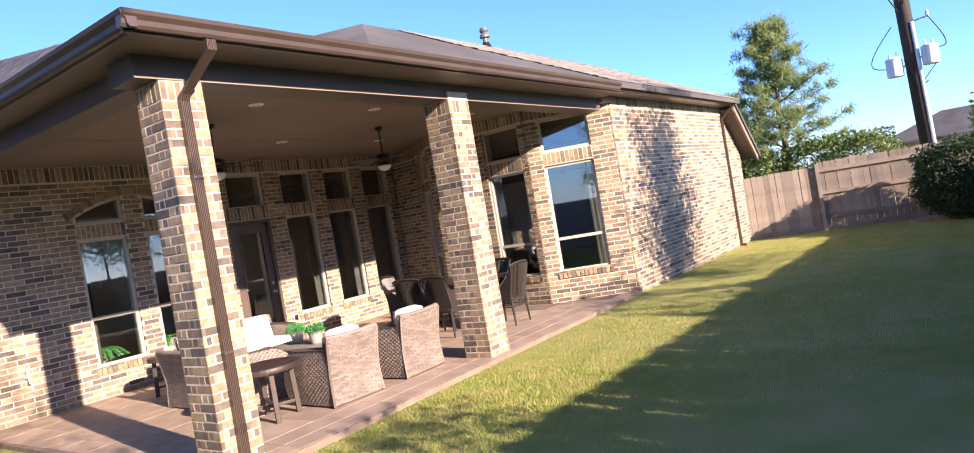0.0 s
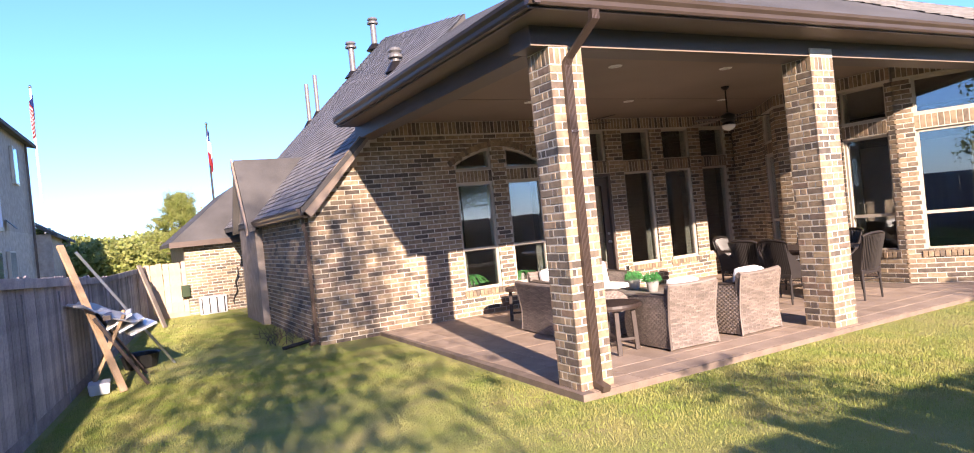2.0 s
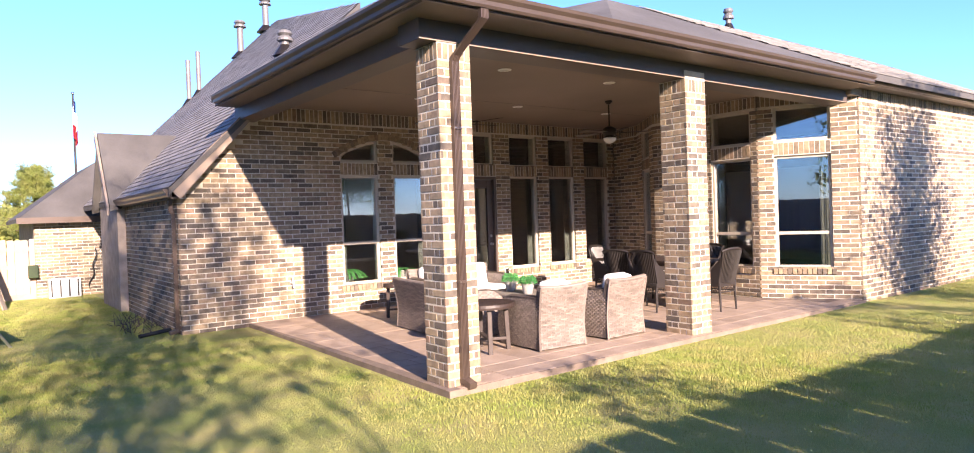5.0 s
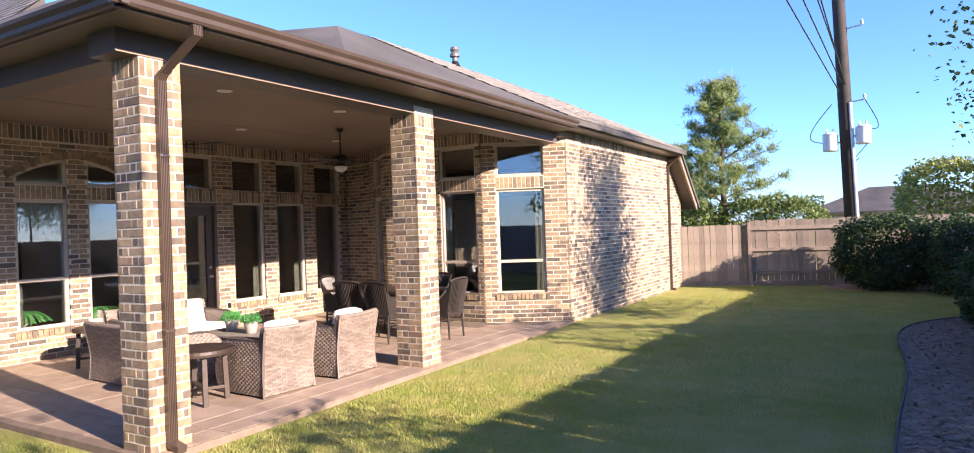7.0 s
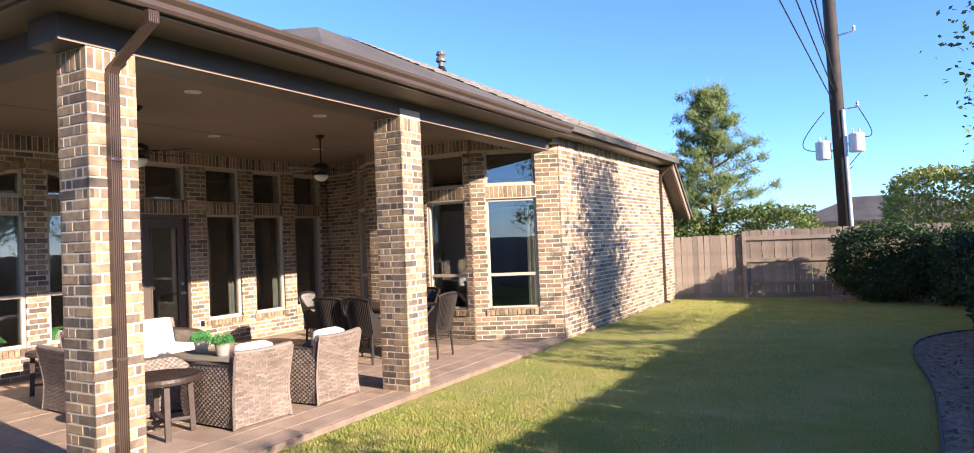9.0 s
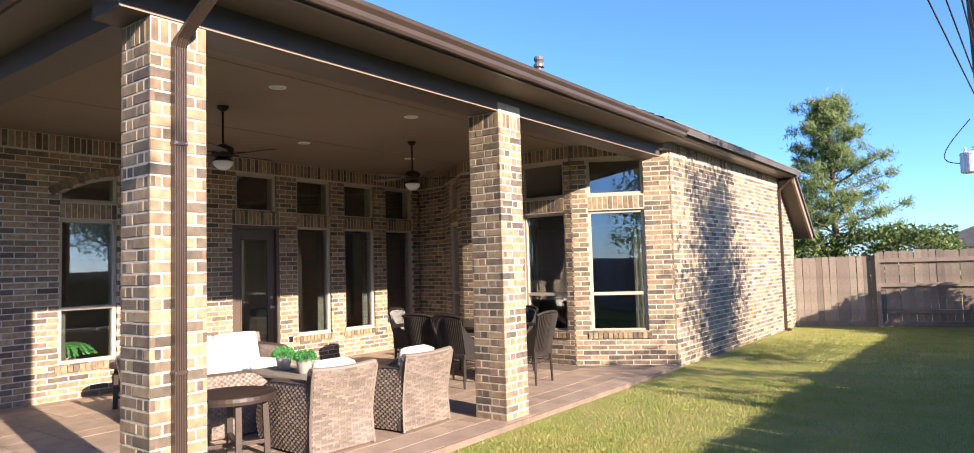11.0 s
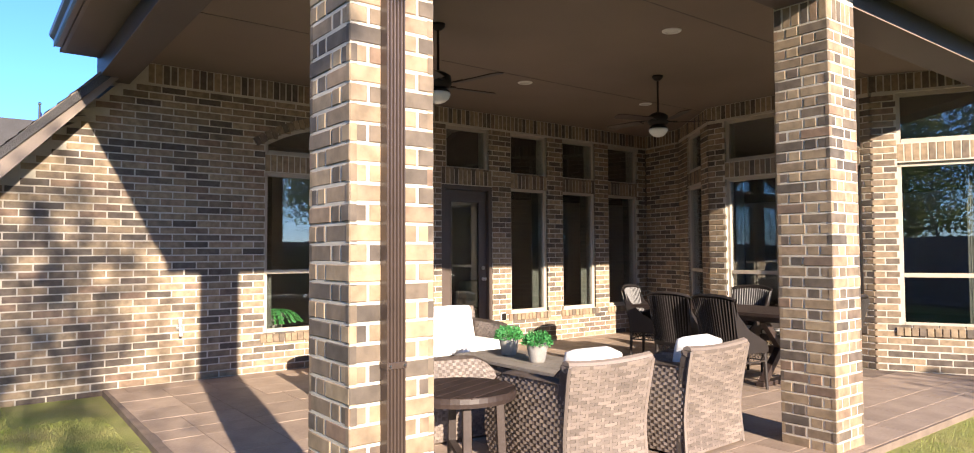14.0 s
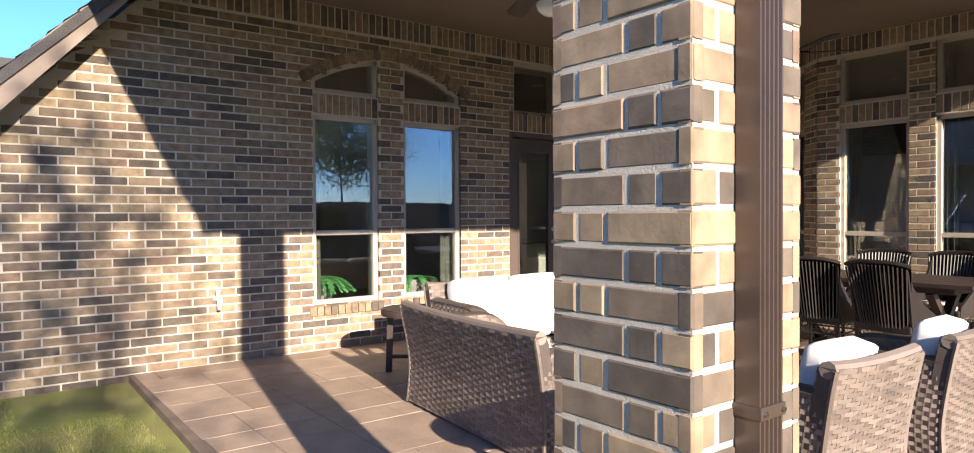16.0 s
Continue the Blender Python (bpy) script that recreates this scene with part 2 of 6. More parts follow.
def part(name, bm, material, parent=None, label="", smooth=False):
    me = bpy.data.meshes.new(name)
    bm.normal_update()
    if smooth:
        for f in bm.faces:
            f.smooth = True
    bm.to_mesh(me)
    bm.free()
    return link(name, me, material, parent, label)


def thing(name, m, label, category, group="", kind=""):
    ob = new(name)
    ob.empty_display_size = 0.1
    ob.matrix_basis = m
    return tagged(ob, label, category, group, kind)


def mesh_of(name, verts, faces):
    me = bpy.data.meshes.new(name)
    me.from_pydata([tuple(v) for v in verts], [], [tuple(f) for f in faces])
    me.update()
    return me


def box(bm, c, s, m=None, bevel=0.0, taper=None):
    """A box of size s about c, posed by m; taper shrinks its top in x and y."""
    r = bmesh.ops.create_cube(bm, size=1.0)
    vs = r["verts"]
    for v in vs:
        k = taper if (taper and v.co.z > 0) else (1, 1)
        v.co = Vector((c[0] + v.co.x * s[0] * k[0], c[1] + v.co.y * s[1] * k[1], c[2] + v.co.z * s[2]))
    if bevel:
        es = list({e for v in vs for e in v.link_edges})
        out = bmesh.ops.bevel(bm, geom=es, offset=bevel, segments=2, affect='EDGES', profile=0.6)
        vs = list({v for f in out["faces"] for v in f.verts} | {v for v in vs if v.is_valid})
    if m is not None:
        for v in vs:
            v.co = m @ v.co
    return bm


def bx(c, s, m=None, bevel=0.0, taper=None):
    return box(bmesh.new(), c, s, m, bevel, taper)


def tube(bm, a, b, r1, r2=None, seg=10, caps=True):
    """A round bar from a to b."""
    a, b = Vector(a), Vector(b)
    d = b - a
    m = Matrix.Translation((a + b) / 2) @ d.to_track_quat('Z', 'Y').to_matrix().to_4x4()
    bmesh.ops.create_cone(bm, cap_ends=caps, segments=seg, radius1=r1, radius2=r1 if r2 is None else r2, depth=d.length, matrix=m)
    return bm


def beam(bm, a, b, w, h):
    """A square bar from a to b, w wide and h high."""
    a, b = Vector(a), Vector(b)
    d = b - a
    q = d.to_track_quat('Y', 'Z').to_matrix().to_4x4()
    return box(bm, (0, 0, 0), (w, d.length, h), Matrix.Translation((a + b) / 2) @ q, bevel=min(w, h) * 0.08)


def sweep(bm, pts, r, seg=8):
    """One smooth round bar through the points."""
    pts = [Vector(p) for p in pts]
    rings = []
    for i, p in enumerate(pts):
        d = (pts[min(i + 1, len(pts) - 1)] - pts[max(i - 1, 0)]).normalized()
        a = d.orthogonal().normalized() if not rings else (side - d * side.dot(d)).normalized()
        side = a
        b = d.cross(a)
        rings.append([bm.verts.new(p + (a * math.cos(k * 2 * math.pi / seg) + b * math.sin(k * 2 * math.pi / seg)) * r) for k in range(seg)])
    for q, w in zip(rings, rings[1:]):
        for k in range(seg):
            bm.faces.new((q[k], q[(k + 1) % seg], w[(k + 1) % seg], w[k]))
    bm.faces.new(list(reversed(rings[0])))
    bm.faces.new(rings[-1])
    return bm


def lathe(bm, profile, seg=24, m=None):
    """A turned shape from (radius, height) pairs."""
    rings = []
    for r, z in profile:
        ring = []
        for i in range(seg):
            a = 2 * math.pi * i / seg
            p = Vector((r * math.cos(a), r * math.sin(a), z))
            ring.append(bm.verts.new(m @ p if m is not None else p))
        rings.append(ring)
    for k in range(len(rings) - 1):
        for i in range(seg):
            j = (i + 1) % seg
            bm.faces.new((rings[k][i], rings[k][j], rings[k + 1][j], rings[k + 1][i]))
    bm.faces.new(list(reversed(rings[0])))
    bm.faces.new(rings[-1])
    return bm


def slab(bm, pts, thick, d=(0, 0, -1)):
    """A flat plate with the outline pts and a thickness along d."""
    d = Vector(d) * thick
    top = [bm.verts.new(p) for p in pts]
    low = [bm.verts.new(Vector(p) + d) for p in pts]
    bm.faces.new(top)
    bm.faces.new(list(reversed(low)))
    k = len(pts)
    for i in range(k):
        j = (i + 1) % k
        bm.faces.new((top[j], top[i], low[i], low[j]))
    bmesh.ops.recalc_face_normals(bm, faces=bm.faces)
    return bm


def structure(name, bm, material, label, category):
    ob = part(name, bm, material)
    return tagged(ob, label, category, kind="structure")


BRICK_L, BRICK_H, COURSE, STEP, DEPTH = 0.2375, 0.0638, 0.0755, 0.2495, 0.03
CUBE_F = [(0, 1, 3, 2), (4, 6, 7, 5), (0, 4, 5, 1), (2, 3, 7, 6), (0, 2, 6, 4), (1, 5, 7, 3)]


def brick_block(u0, u1, z0, z1, proud, c=0.004):
    """The outline of one brick in the wall's own axes (along, out, up): a bevelled face on a box, 16 triangles."""
    b = [(u0, -DEPTH, z0), (u1, -DEPTH, z0), (u1, -DEPTH, z1), (u0, -DEPTH, z1),
         (u0, proud - c, z0), (u1, proud - c, z0), (u1, proud - c, z1), (u0, proud - c, z1),
         (u0 + c, proud, z0 + c), (u1 - c, proud, z0 + c), (u1 - c, proud, z1 - c), (u0 + c, proud, z1 - c)]
    f = [(8, 9, 10, 11)] + [(4 + i, 4 + (i + 1) % 4, 8 + (i + 1) % 4, 8 + i) for i in range(4)] + [(i, (i + 1) % 4, 4 + (i + 1) % 4, 4 + i) for i in range(4)]
    return b, f


class Masonry:
    """A brick skin on a wall that runs from a to b (plan), its outside to the right of the way from a to b."""

    def __init__(self, a, b, z0, z1, openings=(), top=None, soldier=0.0, thick=0.26):
        self.a, self.b = Vector((*a, 0)), Vector((*b, 0))
        self.u = (self.b - self.a).normalized()
        self.n = Vector((self.u.y, -self.u.x, 0))
        self.len, self.z0, self.z1, self.holes = (self.b - self.a).length, z0, z1, list(openings)
        self.top, self.soldier, self.thick = top, soldier, thick

    def place(self, p):
        return self.a + self.u * p[0] + self.n * p[1] + Vector((0, 0, p[2]))

    def limit(self, u):
        return self.top(u) if self.top else self.z1

    def body(self, name, label, material=None):
        """The wall itself, with holes through it, just behind the bricks' faces."""
        us = sorted({0.02, self.len - 0.02, *[x for o in self.holes for x in o[:2]]})
        if self.top:
            us = sorted(set(us) | set(np.arange(0.1, self.len - 0.03, 0.1).round(3)))
        zs = sorted({self.z0, self.z1, *[x for o in self.holes for x in o[2:4]]})
        bm = bmesh.new()
        back, front = -self.thick, -0.0025
        for u0, u1 in zip(us, us[1:]):
            for z0, z1 in zip(zs, zs[1:]):
                um, zm = (u0 + u1) / 2, (z0 + z1) / 2
                if any(o[0] < um < o[1] and o[2] < zm < o[3] for o in self.holes):
                    continue
                ta, tb = min(z1, self.limit(u0)), min(z1, self.limit(u1))
                if max(ta, tb) <= z0 + 0.002:
                    continue
                ta, tb = max(ta, z0 + 0.001), max(tb, z0 + 0.001)
                p = [(u0, back, z0), (u1, back, z0), (u0, front, z0), (u1, front, z0), (u0, back, ta), (u1, back, tb), (u0, front, ta), (u1, front, tb)]
                v = [bm.verts.new(self.place(q)) for q in p]
                for f in CUBE_F:
                    bm.faces.new([v[i] for i in f])
        bmesh.ops.remove_doubles(bm, verts=bm.verts, dist=0.0005)
        bm.verts.index_update()
        dup = {}
        for f in bm.faces:
            dup.setdefault(frozenset(v.index for v in f.verts), []).append(f)
        bmesh.ops.delete(bm, geom=[f for fs in dup.values() if len(fs) > 1 for f in fs], context='FACES_ONLY')
        bmesh.ops.recalc_face_normals(bm, faces=bm.faces)
        ob = part(name, bm, material or MORTAR)
        return tagged(ob, label, "wall", kind="structure")

    def bricks(self):
        """(u0, u1, z0, z1) of each brick: running bond, cut at openings and ends, soldiers along the top."""
        out = []
        zc = self.z0 + 0.005
        row = 0
        zt = self.z1 - self.soldier
        while zc + BRICK_H < zt + 0.02:
            z0, z1 = zc, min(zc + BRICK_H, zt)
            zm = (z0 + z1) / 2
            cuts = [(0.0, self.len)]
            for o in self.holes:
                grow = 0.0
                if o[2] - 0.005 < zm < o[3] + 0.005:
                    nxt = []
                    for c0, c1 in cuts:
                        if o[1] <= c0 or o[0] >= c1:
                            nxt.append((c0, c1))
                        else:
                            if o[0] > c0:
                                nxt.append((c0, o[0] - grow))
                            if o[1] < c1:
                                nxt.append((o[1] + grow, c1))
                    cuts = nxt
            off = (row % 2) * STEP / 2
            for c0, c1 in cuts:
                k = math.floor((c0 - off) / STEP)
                x = k * STEP + off
                while x < c1:
                    a, b = max(x, c0), min(x + BRICK_L, c1)
                    if b - a > 0.025 and z1 <= min(self.limit(a), self.limit(b)) + 0.03:
                        out.append((a, b, z0, z1))
                    x += STEP
            zc += COURSE
            row += 1
        if self.soldier:
            x = 0.0
            while x + BRICK_H < self.len + 0.03:
                if not any(o[0] < x + 0.03 < o[1] and o[3] > zt + 0.02 for o in self.holes) and self.limit(x) >= self.z1 - 0.02:
                    out.append((x, min(x + BRICK_H, self.len), zt + 0.008, self.z1 - 0.005))
                x += COURSE
        return out

    def lay(self, parent, singles=None, extra=()):
        """The bricks: those for which singles(u, z) holds are objects of their own, the rest one joined part."""
        full, verts, faces, count = None, [], [], 0
        rot = Matrix((self.u, self.n, (0, 0, 1))).transposed().to_4x4()
        for u0, u1, z0, z1 in list(self.bricks()) + list(extra):
            proud = random.uniform(-0.0015, 0.003)
            whole = abs((u1 - u0) - BRICK_L) < 0.002 and abs((z1 - z0) - BRICK_H) < 0.002
            if singles and whole and count < 300 and singles((u0 + u1) / 2, (z0 + z1) / 2):
                if full is None:
                    b, f = brick_block(-BRICK_L / 2, BRICK_L / 2, -BRICK_H / 2, BRICK_H / 2, 0.0)
                    full = mesh_of("brick", b, f)
                    full.materials.append(BRICK)
                ob = new("brick", full)
                ob.parent = parent
                tilt = Matrix.Rotation(random.uniform(-0.006, 0.006), 4, 'Y')
                ob.matrix_basis = Matrix.Translation(self.place(((u0 + u1) / 2, proud, (z0 + z1) / 2))) @ rot @ tilt
                count += 1
            else:
                b, f = brick_block(u0, u1, z0, z1, proud)
                k = len(verts)
                verts += [self.place(p) for p in b]
                faces += [tuple(i + k for i in q) for q in f]
        me = mesh_of("brickwork", verts, faces)
        ob = link("brickwork", me, BRICK, parent)
        tagged(ob, kind="stuff")
        return ob


# ---- ground ----
def ground_sheet():
    """Lawn and land out to the horizon, finer near the house, falling a little along the side of the house."""
    xs = sorted(set([-900, -400, -200, -100, -60, -40, -30] + list(np.arange(-26, 8.1, 0.5)) + [10, 14, 20, 40, 80, 200, 500, 900]))
    ys = sorted(set([-900, -300, -100, -50, -25, -14, -9] + list(np.arange(-7, 24.1, 0.5)) + [28, 35, 50, 80, 150, 400, 900]))
    verts, faces = [], []
    for x in xs:
        for y in ys:
            z = -0.06 + 0.025 * noise.noise((x * 0.3, y * 0.3, 0)) if abs(x) < 30 and abs(y) < 30 else -0.06
            verts.append((x, y, z))
    k = len(ys)
    for i in range(len(xs) - 1):
        for j in range(k - 1):
            faces.append((i * k + j, (i + 1) * k + j, (i + 1) * k + j + 1, i * k + j + 1))
    ob = link("ground", mesh_of("ground", verts, faces), GRASSG)
    for p in ob.data.polygons:
        p.use_smooth = True
    return tagged(ob, "mown lawn, green with straw-coloured patches", "lawn", kind="structure")


ground_sheet()

# ---- house: brick walls ----
BX, GY = -10.54, 2.15
CORNER = [(-17.6, GY), (BX, GY), (BX, 11.58), (-9.72, 11.42), (-8.42, 10.36), (-6.22, 10.36), (-4.86, 11.06), (-4.86, 18.5)]
TOPZ = 3.40


def rake(u):
    """The gable's slope over the back wall's free end."""
    return min(TOPZ, 2.0 + u * 1.06) if u < 1.4 else TOPZ


def arch(y):
    return 2.94 - 0.27 * ((y - 5.65) / 0.88) ** 2


SILL, HEAD, TR0, TR1 = 0.46, 2.33, 2.52, 3.16
back_open = [(4.77, 5.49, SILL - 0.02, 2.32), (5.79, 6.53, SILL - 0.02, 2.32), (7.24, 8.13, 0.0, 2.32), (7.31, 8.07, TR0 + 0.02, TR1)]
for y0 in (8.48, 9.55, 10.61):
    back_open += [(y0, y0 + 0.74, SILL, HEAD), (y0, y0 + 0.74, TR0, TR1)]
arch_strips = []
for y0, y1 in ((4.77, 5.49), (5.79, 6.53)):
    n = 14
    for i in range(n):
        a, b = y0 + (y1 - y0) * i / n, y0 + (y1 - y0) * (i + 1) / n
        arch_strips.append((a, b, 2.54, arch((a + b) / 2)))
heads = [(y0, y1, z0, z1) for y0, y1, z0, z1 in ((4.77, 5.49, 2.325, 2.53), (5.79, 6.53, 2.325, 2.53), (7.24, 8.13, 2.325, 2.57),
         (8.48, 9.22, 2.32, 2.55), (9.55, 10.29, 2.32, 2.55), (10.61, 11.35, 2.32, 2.55))]


def soldiers(y0, y1, z0, z1):
    k = max(1, round((y1 - y0) / COURSE))
    w = (y1 - y0) / k
    return [(y0 + i * w, y0 + (i + 1) * w - 0.010, z0 + 0.006, z1 - 0.006) for i in range(k)]


class Skin(Masonry):
    """Masonry in which some openings are bands of soldier bricks instead of holes."""
    bands = ()

    def bricks(self):
        keep = self.holes
        self.holes = keep + list(self.bands)
        out = Masonry.bricks(self)
        self.holes = keep
        for o in self.bands:
            out += soldiers(*o)
        return out


def shift(openings, d):
    return [(a - d, b - d, z0, z1) for a, b, z0, z1 in openings]


wall_back = Skin(CORNER[1], CORNER[2], -0.08, TOPZ, shift(back_open + arch_strips, GY), top=rake, soldier=0.22)
wall_back.bands = shift(heads, GY)
w_back = wall_back.body("wall_back", "buff and brown brick back wall of the house", MORTAR)

wall_return = Skin(CORNER[2], CORNER[3], -0.08, TOPZ, [], soldier=0.22)
B1 = (0.55, 1.32)
B2, B3 = (0.27, 1.03), (1.29, 2.08)
B4 = (0.26, 1.12)
BAY_SILL, BAY_HEAD, BT0, BT1 = 0.50, 2.37, 2.60, 3.18


def bay(i, spans):
    sk = Skin(CORNER[i], CORNER[i + 1], -0.08, TOPZ, [o for s in spans for o in ((*s, BAY_SILL, BAY_HEAD), (*s, BT0, BT1))], soldier=0.20)
    sk.bands = [(*s, BAY_HEAD + 0.01, BT0 - 0.01) for s in spans]
    return sk


wall_bay_a, wall_bay_b, wall_bay_c = bay(3, [B1]), bay(4, [B2, B3]), bay(5, [B4])


def far_rake(u):
    return TOPZ if u < 6.3 else TOPZ - (u - 6.3) * 0.82


wall_long = Skin(CORNER[6], CORNER[7], -0.15, TOPZ, [], top=far_rake, soldier=0.20)
wall_side = Skin(CORNER[0], CORNER[1], -0.15, 2.08, [(1.2, 1.9, 0.7, 1.9)], soldier=0.2)
built = [(wall_return, wall_return.body("wall_return", "shaded brick return wall beside the bay")),
         (wall_bay_a, wall_bay_a.body("wall_bay_west", "angled brick bay wall with one tall window")),
         (wall_bay_b, wall_bay_b.body("wall_bay_middle", "brick bay wall with two tall windows")),
         (wall_bay_c, wall_bay_c.body("wall_bay_east", "angled brick bay wall with a tall window")),
         (wall_long, wall_long.body("wall_long", "long sunlit brick wall dappled with tree shadow")),
         (wall_side, wall_side.body("wall_side", "brick side wall of the house under a low eave"))]

# inner shell: closes the rooms behind the windows
structure("wall_inner", bx((-15.3, 11.25, 1.65), (0.12, 14.1, 3.5)), INSIDE, "plain painted inner wall", "wall")
structure("wall_inner_far", bx((-10.2, 18.3, 1.65), (10.4, 0.12, 3.5)), INSIDE, "plain painted inner wall", "wall")
structure("floor_inside", slab(bmesh.new(), [(-15.3, 2.3, 0.02), (-10.7, 2.3, 0.02), (-10.7, 11.75, 0.02), (-9.7, 11.65, 0.02), (-8.35, 10.6, 0.02), (-6.3, 10.6, 0.02), (-5.1, 11.25, 0.02), (-5.1, 18.3, 0.02), (-15.3, 18.3, 0.02)], 0.1), INFLOOR, "dark wooden floor inside the house", "floor")
structure("ceiling_inside", slab(bmesh.new(), [(-15.3, 4.0, 3.44), (-10.75, 4.0, 3.44), (-10.75, 11.8, 3.44), (-9.7, 11.7, 3.44), (-8.3, 10.65, 3.44), (-6.3, 10.65, 3.44), (-5.05, 11.3, 3.44), (-5.05, 18.3, 3.44), (-15.3, 18.3, 3.44)], 0.06), INSIDE, "plain painted ceiling inside the house", "ceiling")
structure("wall_garage_back", bx((-17.55, 5.0, 1.0), (0.2, 5.6, 2.0)), MORTAR, "plain end wall of the side wing", "wall")

# ---- porch ceiling, beam, eaves, roof ----
ceil = bmesh.new()
slab(ceil, [(BX - 0.1, 2.95, 3.46), (-4.98, 2.95, 3.46), (-4.98, 11.02, 3.46), (-6.2, 10.42, 3.46), (-8.4, 10.42, 3.46), (-9.7, 11.48, 3.46), (BX - 0.1, 11.62, 3.46)], 0.06)
structure("ceiling", ceil, CEIL, "brown painted porch ceiling with recessed lights", "ceiling")
for i, (x0, x1, y0, y1) in enumerate(((-6.2, -6.195, 2.96, 10.4), (-8.62, -8.615, 2.96, 10.9))):
    structure("trim_seam", bx(((x0 + x1) / 2, (y0 + y1) / 2, 3.399), (0.006, y1 - y0, 0.004)), FASCIA, "thin panel joint across the porch ceiling", "trim")
structure("beam_front", bx((-5.09, 6.85, 3.305), (0.36, 7.9, 0.36), bevel=0.008), FASCIA, "dark brown painted beam across the porch front", "beam")
structure("beam_side", bx((-7.87, 3.17, 3.305), (5.2, 0.30, 0.36), bevel=0.008), FASCIA, "dark brown painted beam along the porch side", "beam")
structure("trim_beam_edge", bx((-4.906, 6.85, 3.131), (0.008, 7.9, 0.009)), TRIM, "thin pale drip strip under the porch beam", "trim")
sof = bmesh.new()
slab(sof, [(-4.46, 2.68, 3.34), (-4.46, 10.55, 3.34), (-4.92, 10.8, 3.34), (-4.92, 3.03, 3.34), (-10.3, 3.03, 3.34), (-10.3, 2.68, 3.34)], 0.03)
structure("soffit", sof, SOFFIT, "dark brown boarded soffit under the eave", "soffit")


def gutter(name, a, b, out, z):
    """An ogee gutter from a to b that hangs on a fascia; out points away from the roof."""
    a, b, out = Vector((*a, 0)), Vector((*b, 0)), Vector((*out, 0))
    prof = [(0.0, 0.0), (0.055, 0.0), (0.07, 0.02), (0.075, 0.055), (0.105, 0.085), (0.112, 0.115), (0.10, 0.12), (0.092, 0.115), (0.0, 0.10)]
    bm = bmesh.new()
    rings = []
    for p in (a, b):
        rings.append([bm.verts.new(p + out * o + Vector((0, 0, z + h))) for o, h in prof])
    k = len(prof)
    for i in range(k):
        j = (i + 1) % k
        bm.faces.new((rings[0][i], rings[0][j], rings[1][j], rings[1][i]))
    bm.faces.new(list(reversed(rings[0])))
    bm.faces.new(rings[1])
    bmesh.ops.recalc_face_normals(bm, faces=bm.faces)
    return structure(name, bm, GUTTER, "bronze-coloured metal gutter along the eave", "gutter")


gutter("gutter_front", (-4.46, 2.59), (-4.46, 10.55), (1, 0), 3.32)
gutter("gutter_side", (-4.37, 2.69), (-10.15, 2.69), (0, -1), 3.32)
gutter("gutter_long", (-4.56, 10.75), (-4.56, 17.6), (1, 0), 3.36)
gutter("gutter_low", (-14.5, 2.03), (-10.3, 2.03), (0, -1), 1.97)
structure("fascia_front", bx((-4.47, 6.58, 3.385), (0.03, 7.9, 0.16)), GUTTER, "brown fascia board behind the gutter", "fascia")
structure("fascia_side", bx((-7.33, 2.70, 3.385), (5.7, 0.03, 0.16)), GUTTER, "brown fascia board behind the gutter", "fascia")
structure("fascia_long", bx((-4.60, 14.1, 3.43), (0.08, 7.0, 0.15)), GUTTER, "brown fascia board over the long wall", "fascia")
structure("soffit_long", bx((-4.74, 14.0, 3.375), (0.25, 6.9, 0.03)), FASCIA, "narrow brown soffit over the long wall", "soffit")
structure("frieze_end", bx((-4.95, 10.93, 3.32), (0.24, 0.36, 0.15), bevel=0.006), TRIM, "tan painted trim block at the beam's end", "trim")



def roof_plane(name, pts, material=SHINGLE, label="grey asphalt shingle roof slope", rows=True):
    """A roof slope with overlapping courses of shingles standing a little proud."""
    bm = slab(bmesh.new(), pts, 0.10)
    ob = structure(name, bm, material, label, "roof")
    return ob


def shingles(parent, origin, along, up, width, rise, material=SHINGLE, keep=None, step=0.14, tab=0.30):
    """Courses of shingle tabs on a slope, joined into one part."""
    origin, along, up = Vector(origin), Vector(along).normalized(), Vector(up).normalized()
    n = along.cross(up).normalized()
    if n.z < 0:
        n = -n
    verts, faces = [], []
    k = 0
    v = 0.0
    rnd = random.Random(5)
    while v < rise:
        u = -tab * rnd.random()
        while u < width:
            w = tab * rnd.uniform(0.6, 1.1)
            a, b = max(0, u), min(width, u + w - 0.006)
            mid = origin + along * ((a + b) / 2) + up * (v + step / 2)
            if b - a > 0.03 and (keep is None or keep(mid)):
                lift = 0.012 + rnd.uniform(0, 0.006)
                low0, low1 = origin + along * a + up * v, origin + along * b + up * v
                hi0, hi1 = low0 + up * (step * 1.05), low1 + up * (step * 1.05)
                verts += [low0 + n * lift, low1 + n * lift, hi1 + n * 0.003, hi0 + n * 0.003, low0, low1]
                faces += [(k, k + 1, k + 2, k + 3), (k + 4, k + 5, k + 1, k)]
                k += 6
            u += w
        v += step
    ob = link("shingle_courses", mesh_of("shingle_courses", verts, faces), material, parent)
    tagged(ob, kind="stuff")
    return ob


SH = mat("shingle_tab", (0.25, 0.235, 0.23), 0.95, second=(0.19, 0.178, 0.172), per=0.18, scale=2.0, grain=70, bump=0.5, bump_dist=0.01)
